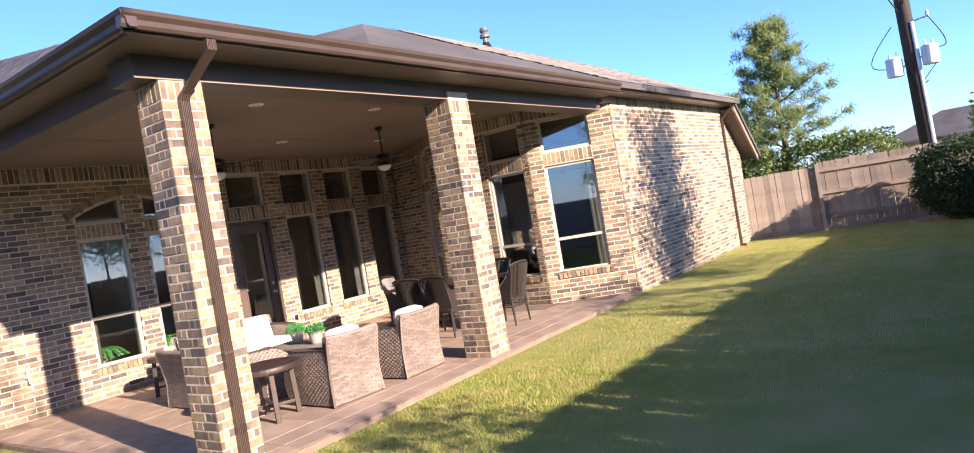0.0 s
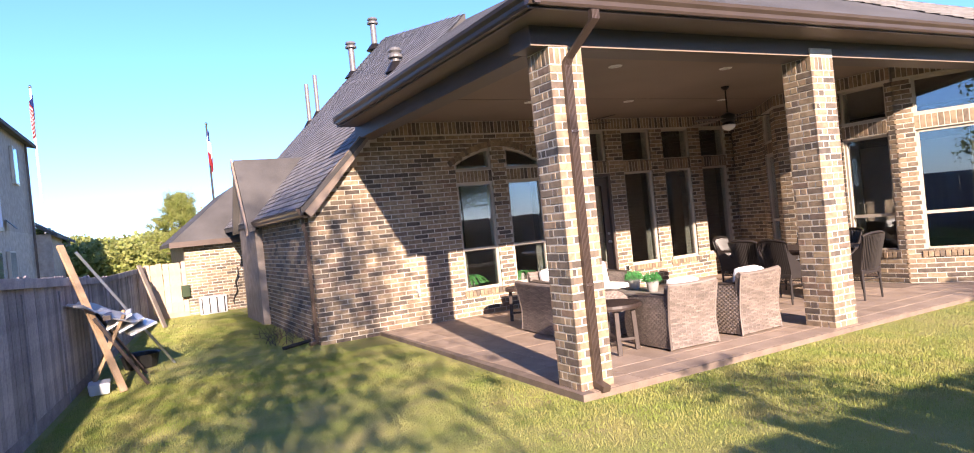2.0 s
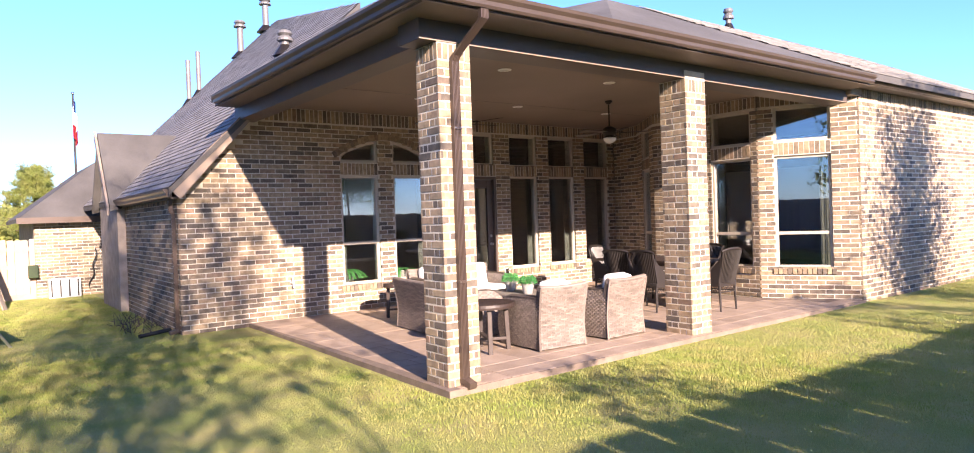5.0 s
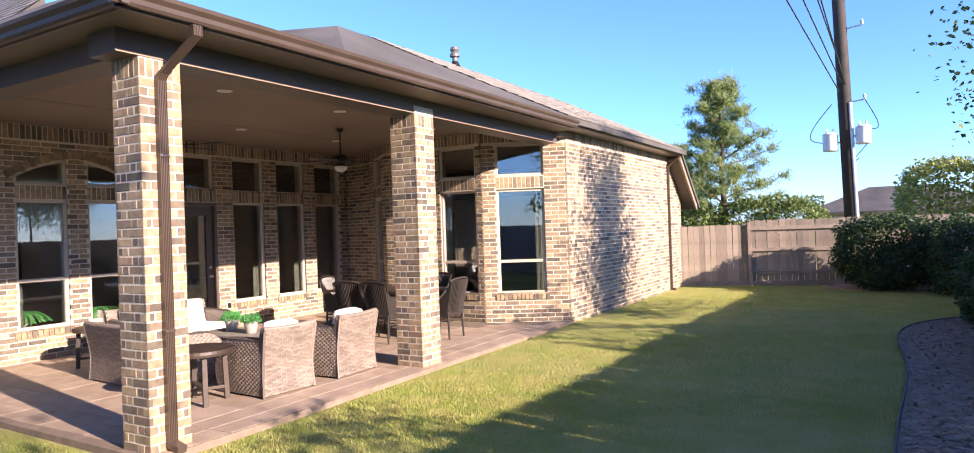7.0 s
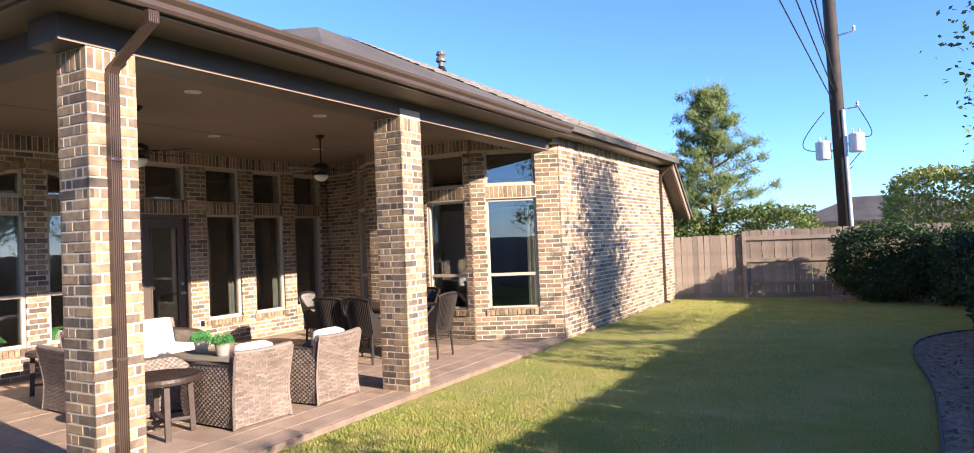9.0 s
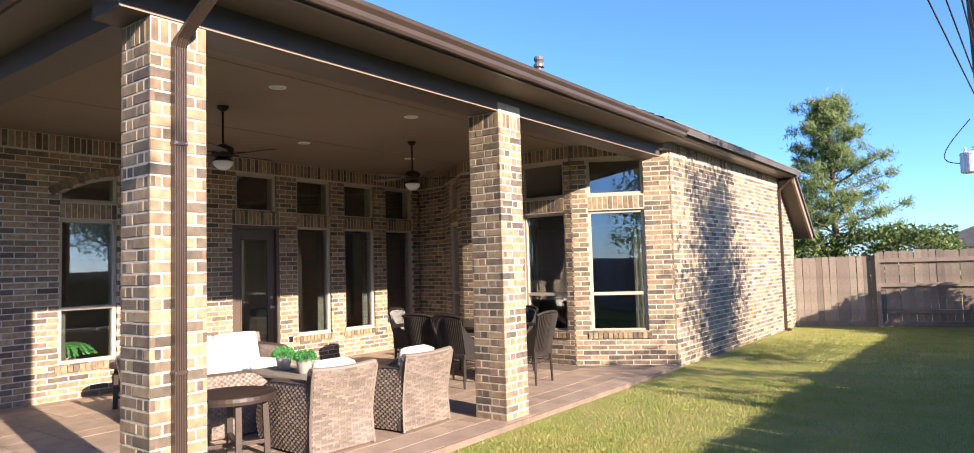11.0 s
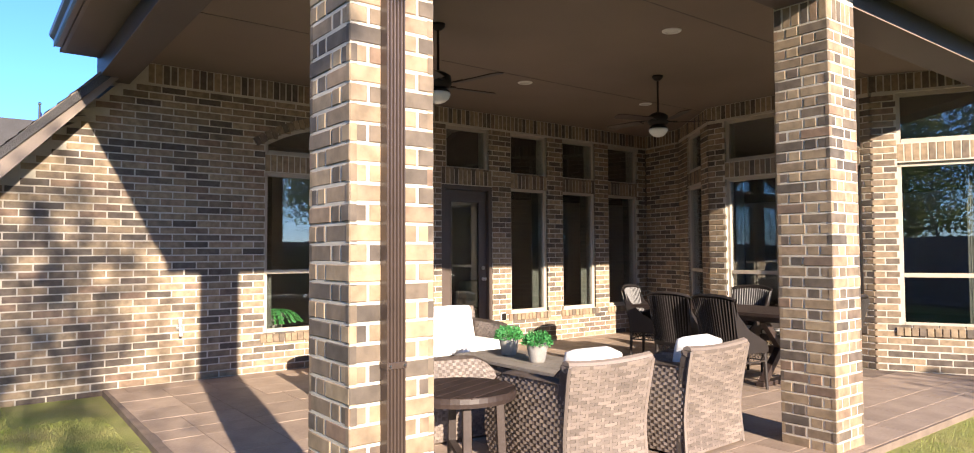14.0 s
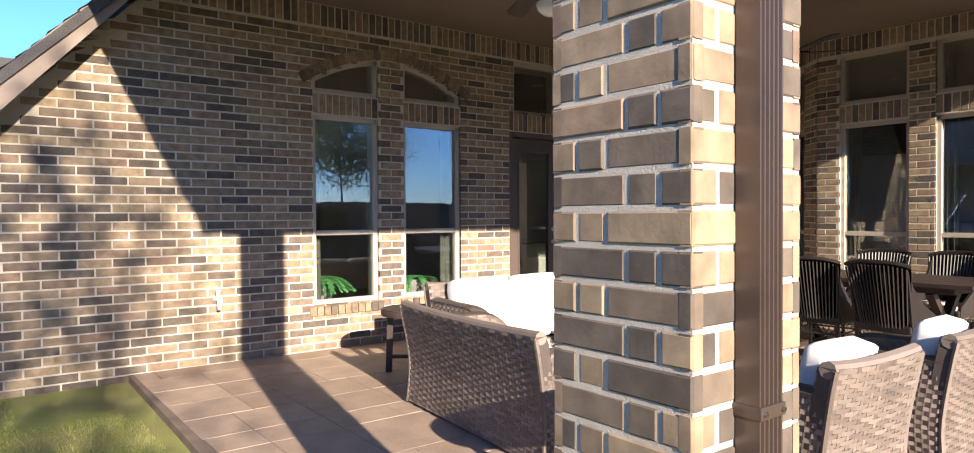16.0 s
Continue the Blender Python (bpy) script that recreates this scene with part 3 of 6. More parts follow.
# porch and main low slope, its hip end, the steep side slope
roof_plane("roof_main", [(-4.40, 2.63, 3.45), (-4.40, 10.45, 3.45), (-22.1, 10.45, 8.30), (-22.1, 8.2, 8.30), (-10.3, 5.15, 5.14)])
roof_plane("roof_porch_hip", [(-4.40, 2.63, 3.45), (-10.3, 5.15, 5.14), (-10.3, 2.63, 3.45)])
ra = roof_plane("roof_side", [(-10.22, 1.98, 2.09), (-22.2, 1.98, 2.09), (-22.2, 8.2, 8.31), (-10.22, 5.10, 5.21)])
shingles(ra, (-22.2, 1.98, 2.10), (1, 0, 0), (0, 1, 1.0), 11.98, 8.8, SH,
         keep=lambda p: p.y < 5.1 + (-10.22 - p.x) * 0.258 and p.x < -10.3)
# hip over the bay and the long wall
rr = roof_plane("roof_bay", [(-4.42, 10.2, 3.48), (-4.42, 17.6, 3.48), (-7.8, 17.6, 5.16), (-7.8, 8.5, 5.16)])
shingles(rr, (-4.42, 9.2, 3.49), (0, 1, 0), (-1, 0, 0.497), 8.4, 3.75, SH, keep=lambda p: p.y > 10.3 - (-4.42 - p.x) * 0.48)
rh = roof_plane("roof_bay_hip", [(-7.8, 8.5, 5.16), (-4.42, 10.2, 3.48), (-5.9, 6.6, 3.92), (-9.3, 7.0, 4.9)])
roof_plane("roof_bay_back", [(-7.8, 8.5, 5.16), (-7.8, 17.6, 5.16), (-14, 17.6, 2.6), (-14, 8.5, 2.6)])
roof_plane("roof_far_slope", [(-4.46, 17.3, 3.48), (-4.46, 18.95, 2.12), (-14, 18.95, 2.12), (-14, 17.3, 3.48)])
structure("rake_far", slab(bmesh.new(), [(-4.50, 17.35, 3.42), (-4.50, 18.9, 2.14), (-4.50, 18.8, 1.98), (-4.50, 17.3, 3.22)], 0.05, (-1, 0, 0)), TRIM, "tan painted rake board at the far end of the roof", "trim")
structure("soffit_rake_far", slab(bmesh.new(), [(-4.55, 17.3, 3.30), (-4.55, 18.85, 2.05), (-4.90, 18.85, 2.05), (-4.90, 17.3, 3.30)], 0.03), FASCIA, "brown soffit under the far rake", "soffit")
structure("rake_left", slab(bmesh.new(), [(-10.24, 1.99, 2.08), (-10.24, 3.20, 3.36), (-10.24, 3.20, 3.14), (-10.24, 2.13, 1.94)], 0.05, (-1, 0, 0)), TRIM, "tan painted rake board over the gable wall", "trim")
structure("soffit_rake_left", slab(bmesh.new(), [(-10.26, 2.06, 2.04), (-10.26, 3.2, 3.24), (-10.56, 3.2, 3.24), (-10.56, 2.06, 2.04)], 0.03), FASCIA, "brown soffit under the gable rake", "soffit")
structure("soffit_low", bx((-12.45, 2.085, 1.965), (4.1, 0.12, 0.03)), FASCIA, "brown soffit over the side wall", "soffit")
# cross gable of the side wing
roof_plane("roof_cross_gable", [(-15.6, 1.86, 3.50), (-15.6, 3.45, 3.50), (-14.45, 2.05, 2.02), (-14.45, 1.86, 1.98)])
roof_plane("roof_cross_gable_back", [(-15.6, 1.86, 3.50), (-15.6, 3.45, 3.50), (-16.8, 2.05, 2.02), (-16.8, 1.86, 1.98)])
structure("wall_cross_gable", slab(bmesh.new(), [(-14.6, 2.0, -0.1), (-14.6, 2.0, 1.98), (-15.6, 2.0, 3.40), (-16.65, 2.0, 1.98), (-16.65, 2.0, -0.1)], 0.14, (0, 1, 0)), PALEBRICK, "brick wall of the cross gable", "wall")
structure("rake_cross", slab(bmesh.new(), [(-14.42, 1.84, 1.98), (-15.6, 1.84, 3.52), (-15.6, 1.84, 3.32), (-14.42, 1.84, 1.80)], 0.04, (0, -1, 0)), TRIM, "tan rake board of the cross gable", "trim")

# garage wing
wall_gar = Skin((-19.2, 0.95), (-19.2, 2.6), -0.15, 1.85, [], soldier=0.0)
built.append((wall_gar, wall_gar.body("wall_garage", "sunlit brick wall of the far wing")))
roof_plane("roof_garage", [(-18.85, 0.65, 1.86), (-18.85, 3.0, 1.86), (-20.6, 2.5, 3.35)])
roof_plane("roof_garage_side", [(-18.85, 0.65, 1.86), (-20.6, 2.5, 3.35), (-25, 2.5, 3.35), (-25, 0.65, 1.86)])
structure("fascia_garage", bx((-18.84, 1.8, 1.80), (0.05, 2.4, 0.14)), GUTTER, "brown fascia of the far wing", "fascia")
structure("wall_garage_side", bx((-22.0, 1.05, 0.85), (5.5, 0.2, 2.0)), PALEBRICK, "brick side wall of the far wing", "wall")


# ---- columns ----
def column(name, x, y, w, label):
    """A square brick column with two bricks and a half on each face, bonded alternately, and a soldier cap."""
    top = thing(name, pose(x, y, 0), label, "column", "porch columns", "structure")
    top.name = name
    core = bx((0, 0, 1.57), (w - 0.006, w - 0.006, 3.3))
    part("core", core, MORTAR, top)
    j, full, pitch = 0.009, 0.206, 0.0743
    sizes = {}

    def piece(face, u0, u1, z0, z1, single):
        rot = Matrix.Rotation(face * math.pi / 2, 4, 'Z')
        key = (round(u1 - u0, 3), round(z1 - z0, 3))
        if key not in sizes:
            b, f = brick_block(-(u1 - u0) / 2, (u1 - u0) / 2, -(z1 - z0) / 2, (z1 - z0) / 2, 0.0, 0.005)
            sizes[key] = mesh_of("brick", b, f)
            sizes[key].materials.append(BRICK)
        # faces look to -y first; brick_block points along +y
        m = rot @ Matrix.Translation(((u0 + u1) / 2 - w / 2, -w / 2 - random.uniform(-0.002, 0.002), (z0 + z1) / 2)) @ Matrix.Rotation(math.pi, 4, 'Z')
        ob = new("brick", sizes[key])
        ob.parent = top
        ob.matrix_basis = m
    half = (w - full - 2 * j) / 2
    z, row = -0.078, 0
    while z < 3.12 - 0.2 - 0.02:
        for face in range(4):
            a = [(0, full), (full + j, full + j + half), (full + 2 * j + half, w)]
            b = [(0, half), (half + j, 2 * half + j), (2 * half + 2 * j, w)]
            for u0, u1 in (a if (row + face) % 2 else b):
                piece(face, u0, u1, z, z + 0.0655, True)
        z += pitch
        row += 1
    for face in range(4):
        k = 6
        s = w / k
        for i in range(k):
            piece(face, i * s + 0.004, (i + 1) * s - 0.004, z, 3.118, True)
    return top


column("column_front_left", -5.093, 3.268, 0.367, "square buff brick porch column with a bronze downspout")
column("column_front_right", -5.09, 6.85, 0.395, "square buff brick porch column at the patio edge")


def downspout(label, x, y, z0, z1, elbow=None, face=1):
    """A corrugated rectangular downspout; elbow: how far the top leans out to the gutter."""
    top = thing("downspout", pose(x, y, 0), label, "downspout")
    bm = bmesh.new()
    prof = []
    w, d = 0.078, 0.05
    for i in range(22):
        prof.append((d if i % 4 in (0, 1) else d - 0.008, -w / 2 + w * (i + (0.25 if i % 2 else 0)) / 21.25))
    prof += [(0.0, w / 2), (0.0, -w / 2)]
    path = [(0, z0), (0, z1)]
    if elbow:
        path += [(0.03, z1 + 0.05), (elbow, z1 + 0.28), (elbow, z1 + 0.36)]
    rings = [[bm.verts.new((o + px, py, z)) for px, py in prof] for o, z in path]
    k = len(prof)
    for r in range(len(rings) - 1):
        for i in range(k):
            q = (i + 1) % k
            bm.faces.new((rings[r][i], rings[r][q], rings[r + 1][q], rings[r + 1][i]))
    bm.faces.new(rings[-1])
    bmesh.ops.recalc_face_normals(bm, faces=bm.faces)
    part("pipe", bm, GUTTER, top)
    part("shoe", bx((0.07, 0, z0 + 0.02), (0.15, 0.084, 0.06), Matrix.Rotation(0.25, 4, 'Y'), bevel=0.008), GUTTER, top)
    for zz in (0.95, 2.35):
        if zz < z1:
            st = part("strap", bx((0.026, 0, zz), (0.058, 0.084, 0.025), bevel=0.002), GUTTER, top)
            for sy in (-0.03, 0.03):
                part("screw", tube(bmesh.new(), (0.054, sy, zz), (0.061, sy, zz), 0.005, seg=8), METAL, st)
    return top


downspout("bronze corrugated downspout strapped to the brick column", -4.907, 3.25, 0.03, 2.95, 0.46)
downspout("tan downspout at the far end of the long wall", -4.855, 17.3, -0.02, 3.05, 0.30)
ds = downspout("brown downspout on the side wall's corner", 0, 0, -0.02, 1.72, 0.04)
ds.matrix_basis = pose(-10.68, 2.145, 0, 0, 0, -90)


# ---- windows and doors ----
WIN = [0]


def window(sk, u0, u1, z0, z1, rail=None, curved=None, curtain=0, label="tall window with an almond frame and dark glass"):
    """A framed window set back in its opening; rail: height of the meeting rail; curved: its arched head."""
    WIN[0] += 1
    rot = Matrix((sk.u, sk.n, (0, 0, 1))).transposed().to_4x4()
    top = thing("window_%d" % WIN[0], Matrix.Translation(sk.place((0, -0.045, 0))) @ rot, label, "window", kind="structure")
    fw = 0.045
    hz = curved if curved else (lambda u: z1)
    n = 12 if curved else 1
    head = bmesh.new()
    for i in range(n):
        a, b = u0 + (u1 - u0) * i / n, u0 + (u1 - u0) * (i + 1) / n
        v = [head.verts.new(p) for p in ((a, -0.05, hz(a) - fw), (b, -0.05, hz(b) - fw), (b, -0.05, hz(b)), (a, -0.05, hz(a)), (a, 0.0, hz(a) - fw), (b, 0.0, hz(b) - fw), (b, 0.0, hz(b)), (a, 0.0, hz(a)))]
        for f in ((0, 1, 2, 3), (7, 6, 5, 4), (4, 5, 1, 0), (6, 7, 3, 2)):
            head.faces.new([v[k] for k in f])
    bmesh.ops.remove_doubles(head, verts=head.verts, dist=0.0005)
    bmesh.ops.recalc_face_normals(head, faces=head.faces)
    part("head_frame", head, FRAME, top)
    part("side_frame", bx((u0 + fw / 2, -0.025, (z0 + hz(u0)) / 2), (fw, 0.05, hz(u0) - z0), bevel=0.004), FRAME, top)
    part("side_frame", bx((u1 - fw / 2, -0.025, (z0 + hz(u1)) / 2), (fw, 0.05, hz(u1) - z0), bevel=0.004), FRAME, top)
    part("bottom_frame", bx(((u0 + u1) / 2, -0.022, z0 + fw / 2), (u1 - u0 - 2 * fw, 0.055, fw), bevel=0.004), FRAME, top)
    if rail:
        part("meeting_rail", bx(((u0 + u1) / 2, -0.025, rail), (u1 - u0 - 2 * fw, 0.04, 0.05), bevel=0.004), FRAME, top)
    levels = [(z0 + fw, (rail - 0.025) if rail else None)] + ([(rail + 0.025, None)] if rail else [])
    for lo, hi in levels:
        if hi is None and curved:
            pts = [(u0 + fw, -0.035, lo), (u1 - fw, -0.035, lo)] + [(u1 - fw - (u1 - u0 - 2 * fw) * i / 10, -0.035, hz(u1 - fw - (u1 - u0 - 2 * fw) * i / 10) - fw) for i in range(11)]
        else:
            h = hi if hi is not None else z1 - fw
            pts = [(u0 + fw, -0.035, lo), (u1 - fw, -0.035, lo), (u1 - fw, -0.035, h), (u0 + fw, -0.035, h)]
        pane = part("pane", slab(bmesh.new(), pts, 0.004, (0, -1, 0)), GLASS, top, "dark reflecting glass")
        pane.visible_shadow = False
    if curtain:
        for side in (0, 1):
            if not curtain & (1 << side):
                continue
            cw = (u1 - u0) * 0.17
            c0 = u0 + 0.03 if side == 0 else u1 - 0.03 - cw
            bm = bmesh.new()
            N = 22
            for i in range(N + 1):
                t = i / N
                yy = -0.15 + 0.03 * math.sin(t * 6 * 2 * math.pi)
                for zz in (0.05, z1 - 0.02):
                    bm.verts.new((c0 + cw * t, yy, zz))
            bm.verts.ensure_lookup_table()
            for i in range(N):
                bm.faces.new((bm.verts[2 * i], bm.verts[2 * i + 2], bm.verts[2 * i + 3], bm.verts[2 * i + 1]))
            bmesh.ops.solidify(bm, geom=bm.faces[:], thickness=0.006)
            part("curtain", bm, CURTAIN, top, "grey-green patterned curtain", smooth=True)
    return top


def brick_sill(sk, u0, u1, z):
    """A rowlock sill of sloping bricks below a window."""
    k = max(1, round((u1 - u0 + 0.1) / COURSE))
    w = (u1 - u0 + 0.1) / k
    verts, faces = [], []
    for i in range(k):
        a = u0 - 0.05 + i * w
        b, f = brick_block(a, a + w - 0.009, z - 0.105, z - 0.002, 0.026 + random.uniform(-0.002, 0.002))
        n0 = len(verts)
        verts += [sk.place((p[0], p[1] - 0.006, p[2] - (0.012 if p[1] > 0 and p[2] > z - 0.05 else 0))) for p in b]
        faces += [tuple(q + n0 for q in ff) for ff in f]
    ob = link("window_sill", mesh_of("window_sill", verts, faces), BRICK)
    tagged(ob, "projecting brick rowlock window sill", "sill", kind="structure")


for o, cur in ((back_open[0], 1), (back_open[1], 2)):
    window(wall_back, o[0] - GY, o[1] - GY, o[2], o[3], rail=1.15, curtain=cur)
    brick_sill(wall_back, o[0] - GY, o[1] - GY, o[2])
for y0, y1 in ((4.77, 5.49), (5.79, 6.53)):
    window(wall_back, y0 - GY, y1 - GY, 2.54, 2.9, curved=lambda u: arch(u + GY) - 0.004, label="arched transom window with an almond frame")
window(wall_back, 7.31 - GY, 8.07 - GY, TR0 + 0.02, TR1, label="square transom window over the porch door")
for y0 in (8.48, 9.55, 10.61):
    window(wall_back, y0 - GY, y0 + 0.74 - GY, SILL, HEAD, curtain=2)
    brick_sill(wall_back, y0 - GY, y0 + 0.74 - GY, SILL)
    window(wall_back, y0 - GY, y0 + 0.74 - GY, TR0, TR1, label="square transom window with an almond frame")
for sk, spans in ((wall_bay_a, [B1]), (wall_bay_b, [B2, B3]), (wall_bay_c, [B4])):
    for s in spans:
        window(sk, *s, BAY_SILL, BAY_HEAD, rail=1.08, curtain=2 if sk is wall_bay_c else 1)
        brick_sill(sk, *s, BAY_SILL)
        window(sk, *s, BT0, BT1, label="transom window of the bay with an almond frame")
window(wall_side, 1.2, 1.9, 0.7, 1.9, rail=1.3)

# arch ring of rowlock bricks over the paired windows
ring_v, ring_f = [], []
N = 30
for i in range(N):
    ya, yb = 4.68 + 1.94 * i / N, 4.68 + 1.94 * (i + 1) / N - 0.008
    sl = [-2 * 0.27 * (y - 5.65) / 0.88 ** 2 for y in (ya, yb)]
    base = [arch(ya) + 0.002, arch(yb) + 0.002]
    pts = []
    for d in (-0.06, 0.008):
        for y, b0, s0 in ((ya, base[0], sl[0]), (yb, base[1], sl[1])):
            ln = math.hypot(1, s0)
            pts += [(y - GY, d, b0), (y - GY - 0.105 * s0 / ln * 1.0, d, b0 + 0.105 / ln)]
    k = len(ring_v)
    ring_v += [wall_back.place(p) for p in pts]
    ring_f += [tuple(q + k for q in f) for f in ((4, 6, 7, 5), (0, 4, 5, 1), (2, 3, 7, 6), (0, 2, 6, 4), (1, 5, 7, 3))]
tagged(link("window_arch", mesh_of("window_arch", ring_v, ring_f), BRICK), "segmental arch of upright bricks over paired windows", "arch", kind="structure")


def porch_door():
    d = thing("door_1", pose(BX - 0.05, 7.24, 0), "dark brown half-glazed porch door, closed", "door", kind="structure")
    w, h = 0.89, 2.32
    for y in (0.03, w - 0.03):
        part("jamb", bx((-0.02, y, h / 2), (0.12, 0.06, h), bevel=0.004), DOORP, d)
    part("head_jamb", bx((-0.02, w / 2, h - 0.03), (0.12, w - 0.12, 0.06), bevel=0.004), DOORP, d)
    part("threshold", bx((0.0, w / 2, 0.02), (0.16, w - 0.12, 0.04), bevel=0.006), METAL, d)
    leaf = bmesh.new()
    for y0, y1, z0, z1 in ((0.065, 0.19, 0.045, h - 0.065), (w - 0.19, w - 0.065, 0.045, h - 0.065), (0.19, w - 0.19, 0.045, 0.30), (0.19, w - 0.19, h - 0.22, h - 0.065)):
        box(leaf, (-0.045, (y0 + y1) / 2, (z0 + z1) / 2), (0.045, y1 - y0, z1 - z0), bevel=0.003)
    lf = part("leaf", leaf, DOORP, d)
    bead = bmesh.new()
    for y0, y1, z0, z1 in ((0.185, 0.205, 0.295, h - 0.215), (w - 0.205, w - 0.185, 0.295, h - 0.215), (0.205, w - 0.205, 0.295, 0.315), (0.205, w - 0.205, h - 0.235, h - 0.215)):
        box(bead, (-0.02, (y0 + y1) / 2, (z0 + z1) / 2), (0.02, y1 - y0, z1 - z0), bevel=0.004)
    part("glazing_bead", bead, DOORP, lf)
    p = part("pane", bx((-0.04, w / 2, (0.315 + h - 0.235) / 2), (0.006, w - 0.41, h - 0.55)), GLASS, lf)
    p.visible_shadow = False
    part("door_handle", lathe(bmesh.new(), [(0.026, 0), (0.028, 0.006), (0.010, 0.012), (0.010, 0.035), (0.022, 0.045), (0.026, 0.06), (0.018, 0.07)], 16, pose(-0.022, w - 0.125, 0.98, 0, 90, 0)), METAL, lf, "nickel door knob")
    part("deadbolt", lathe(bmesh.new(), [(0.028, 0), (0.028, 0.012), (0.02, 0.018)], 16, pose(-0.022, w - 0.125, 1.14, 0, 90, 0)), METAL, lf, "nickel deadbolt")


porch_door()


# ---- patio ----
PATIO = [(BX + 0.02, 3.12), (-4.80, 3.02), (-4.80, 11.0), (-4.90, 11.0), (-6.2, 10.30), (-8.45, 10.30), (-9.75, 11.36), (BX + 0.02, 11.5)]
patio = structure("patio", slab(bmesh.new(), [(x, y, -0.0025) for x, y in PATIO], 0.12), JOINT, "brown stamped concrete patio slab", "patio")


def inside(p, poly):
    c = False
    for (x0, y0), (x1, y1) in zip(poly, poly[1:] + poly[:1]):
        if (y0 > p[1]) != (y1 > p[1]) and p[0] < (x1 - x0) * (p[1] - y0) / (y1 - y0) + x0:
            c = not c
    return c


def patio_stones():
    """Rectangular stamped stones in courses, each a piece with softened edges."""
    rnd = random.Random(3)
    x = -10.5
    meshes = {}
    count = 0
    while x < -4.82:
        w = rnd.choice((0.3, 0.45, 0.6))
        w = min(w, -4.82 - x)
        if w < 0.12:
            break
        y = 3.16 - rnd.choice((0, 0.15, 0.3))
        while y < 11.3:
            l = rnd.choice((0.3, 0.45, 0.6, 0.75))
            y0, y1 = max(y, 3.15), y + l
            c = (x + w / 2, (y0 + y1) / 2)
            if y1 - y0 > 0.1 and all(inside(q, PATIO) for q in ((x + 0.01, y0), (x + w - 0.01, y0), (x + 0.01, y1), (x + w - 0.01, y1))):
                key = (round(w, 2), round(y1 - y0, 2))
                if key not in meshes:
                    hw, hl, cz = w / 2 - 0.003, (y1 - y0) / 2 - 0.003, 0.0012
                    b = [(-hw, -hl, -0.012), (hw, -hl, -0.012), (hw, hl, -0.012), (-hw, hl, -0.012), (-hw + cz, -hl + cz, 0), (hw - cz, -hl + cz, 0), (hw - cz, hl - cz, 0), (-hw + cz, hl - cz, 0)]
                    meshes[key] = mesh_of("paving_stone", b, [(4, 5, 6, 7), (0, 1, 5, 4), (1, 2, 6, 5), (2, 3, 7, 6), (3, 0, 4, 7)])
                    meshes[key].materials.append(STONE)
                ob = new("paving_stone", meshes[key])
                ob.parent = patio
                ob.matrix_basis = pose(c[0], c[1], rnd.uniform(-0.001, 0.001))
                count += 1
            y = y1
        x += w


# ---- wicker furniture ----
def weave(name, parent, quad, rows, cols, material, label="", thick=0.006):
    """A basket weave of flat strands, over one and under the next, joined into one part. quad: four corners, or a function of (u, v)."""
    if callable(quad):
        at = quad
    else:
        a, b, c, d = [Vector(p) for p in quad]

        def at(u, v):
            return (a * (1 - u) + b * u) * (1 - v) + (d * (1 - u) + c * u) * v
    verts, faces = [], []

    def out(u, v):
        e = 0.01
        return (at(min(1, u + e), v) - at(max(0, u - e), v)).cross(at(u, min(1, v + e)) - at(u, max(0, v - e))).normalized()
    for r in range(rows):
        for q in range(cols):
            um, vm = (q + 0.5) / cols, (r + 0.5) / rows
            n, k = out(um, vm), len(verts)
            if (r + q) % 2 == 0:
                u0, um, u1 = max(0, (q - 0.28) / cols), um, min(1, (q + 1.28) / cols)
                v0, v1 = (r + 0.03) / rows, (r + 0.97) / rows
                verts.extend([at(u0, v0) + n * 0.0005, at(um, v0) + n * thick, at(u1, v0) + n * 0.0005, at(u1, v1) + n * 0.0005, at(um, v1) + n * thick, at(u0, v1) + n * 0.0005])
                faces.extend([(k, k + 1, k + 4, k + 5), (k + 1, k + 2, k + 3, k + 4)])
            else:
                u0, u1 = (q + 0.32) / cols, (q + 0.68) / cols
                v0, v1 = max(0, (r - 0.15) / rows), min(1, (r + 1.15) / rows)
                verts.extend([at(u0, v0) + n * 0.001, at(u1, v0) + n * 0.001, at(u1, v1) + n * 0.001, at(u0, v1) + n * 0.001])
                faces.append((k, k + 1, k + 2, k + 3))
    return link(name, mesh_of(name, verts, faces), material, parent, label)


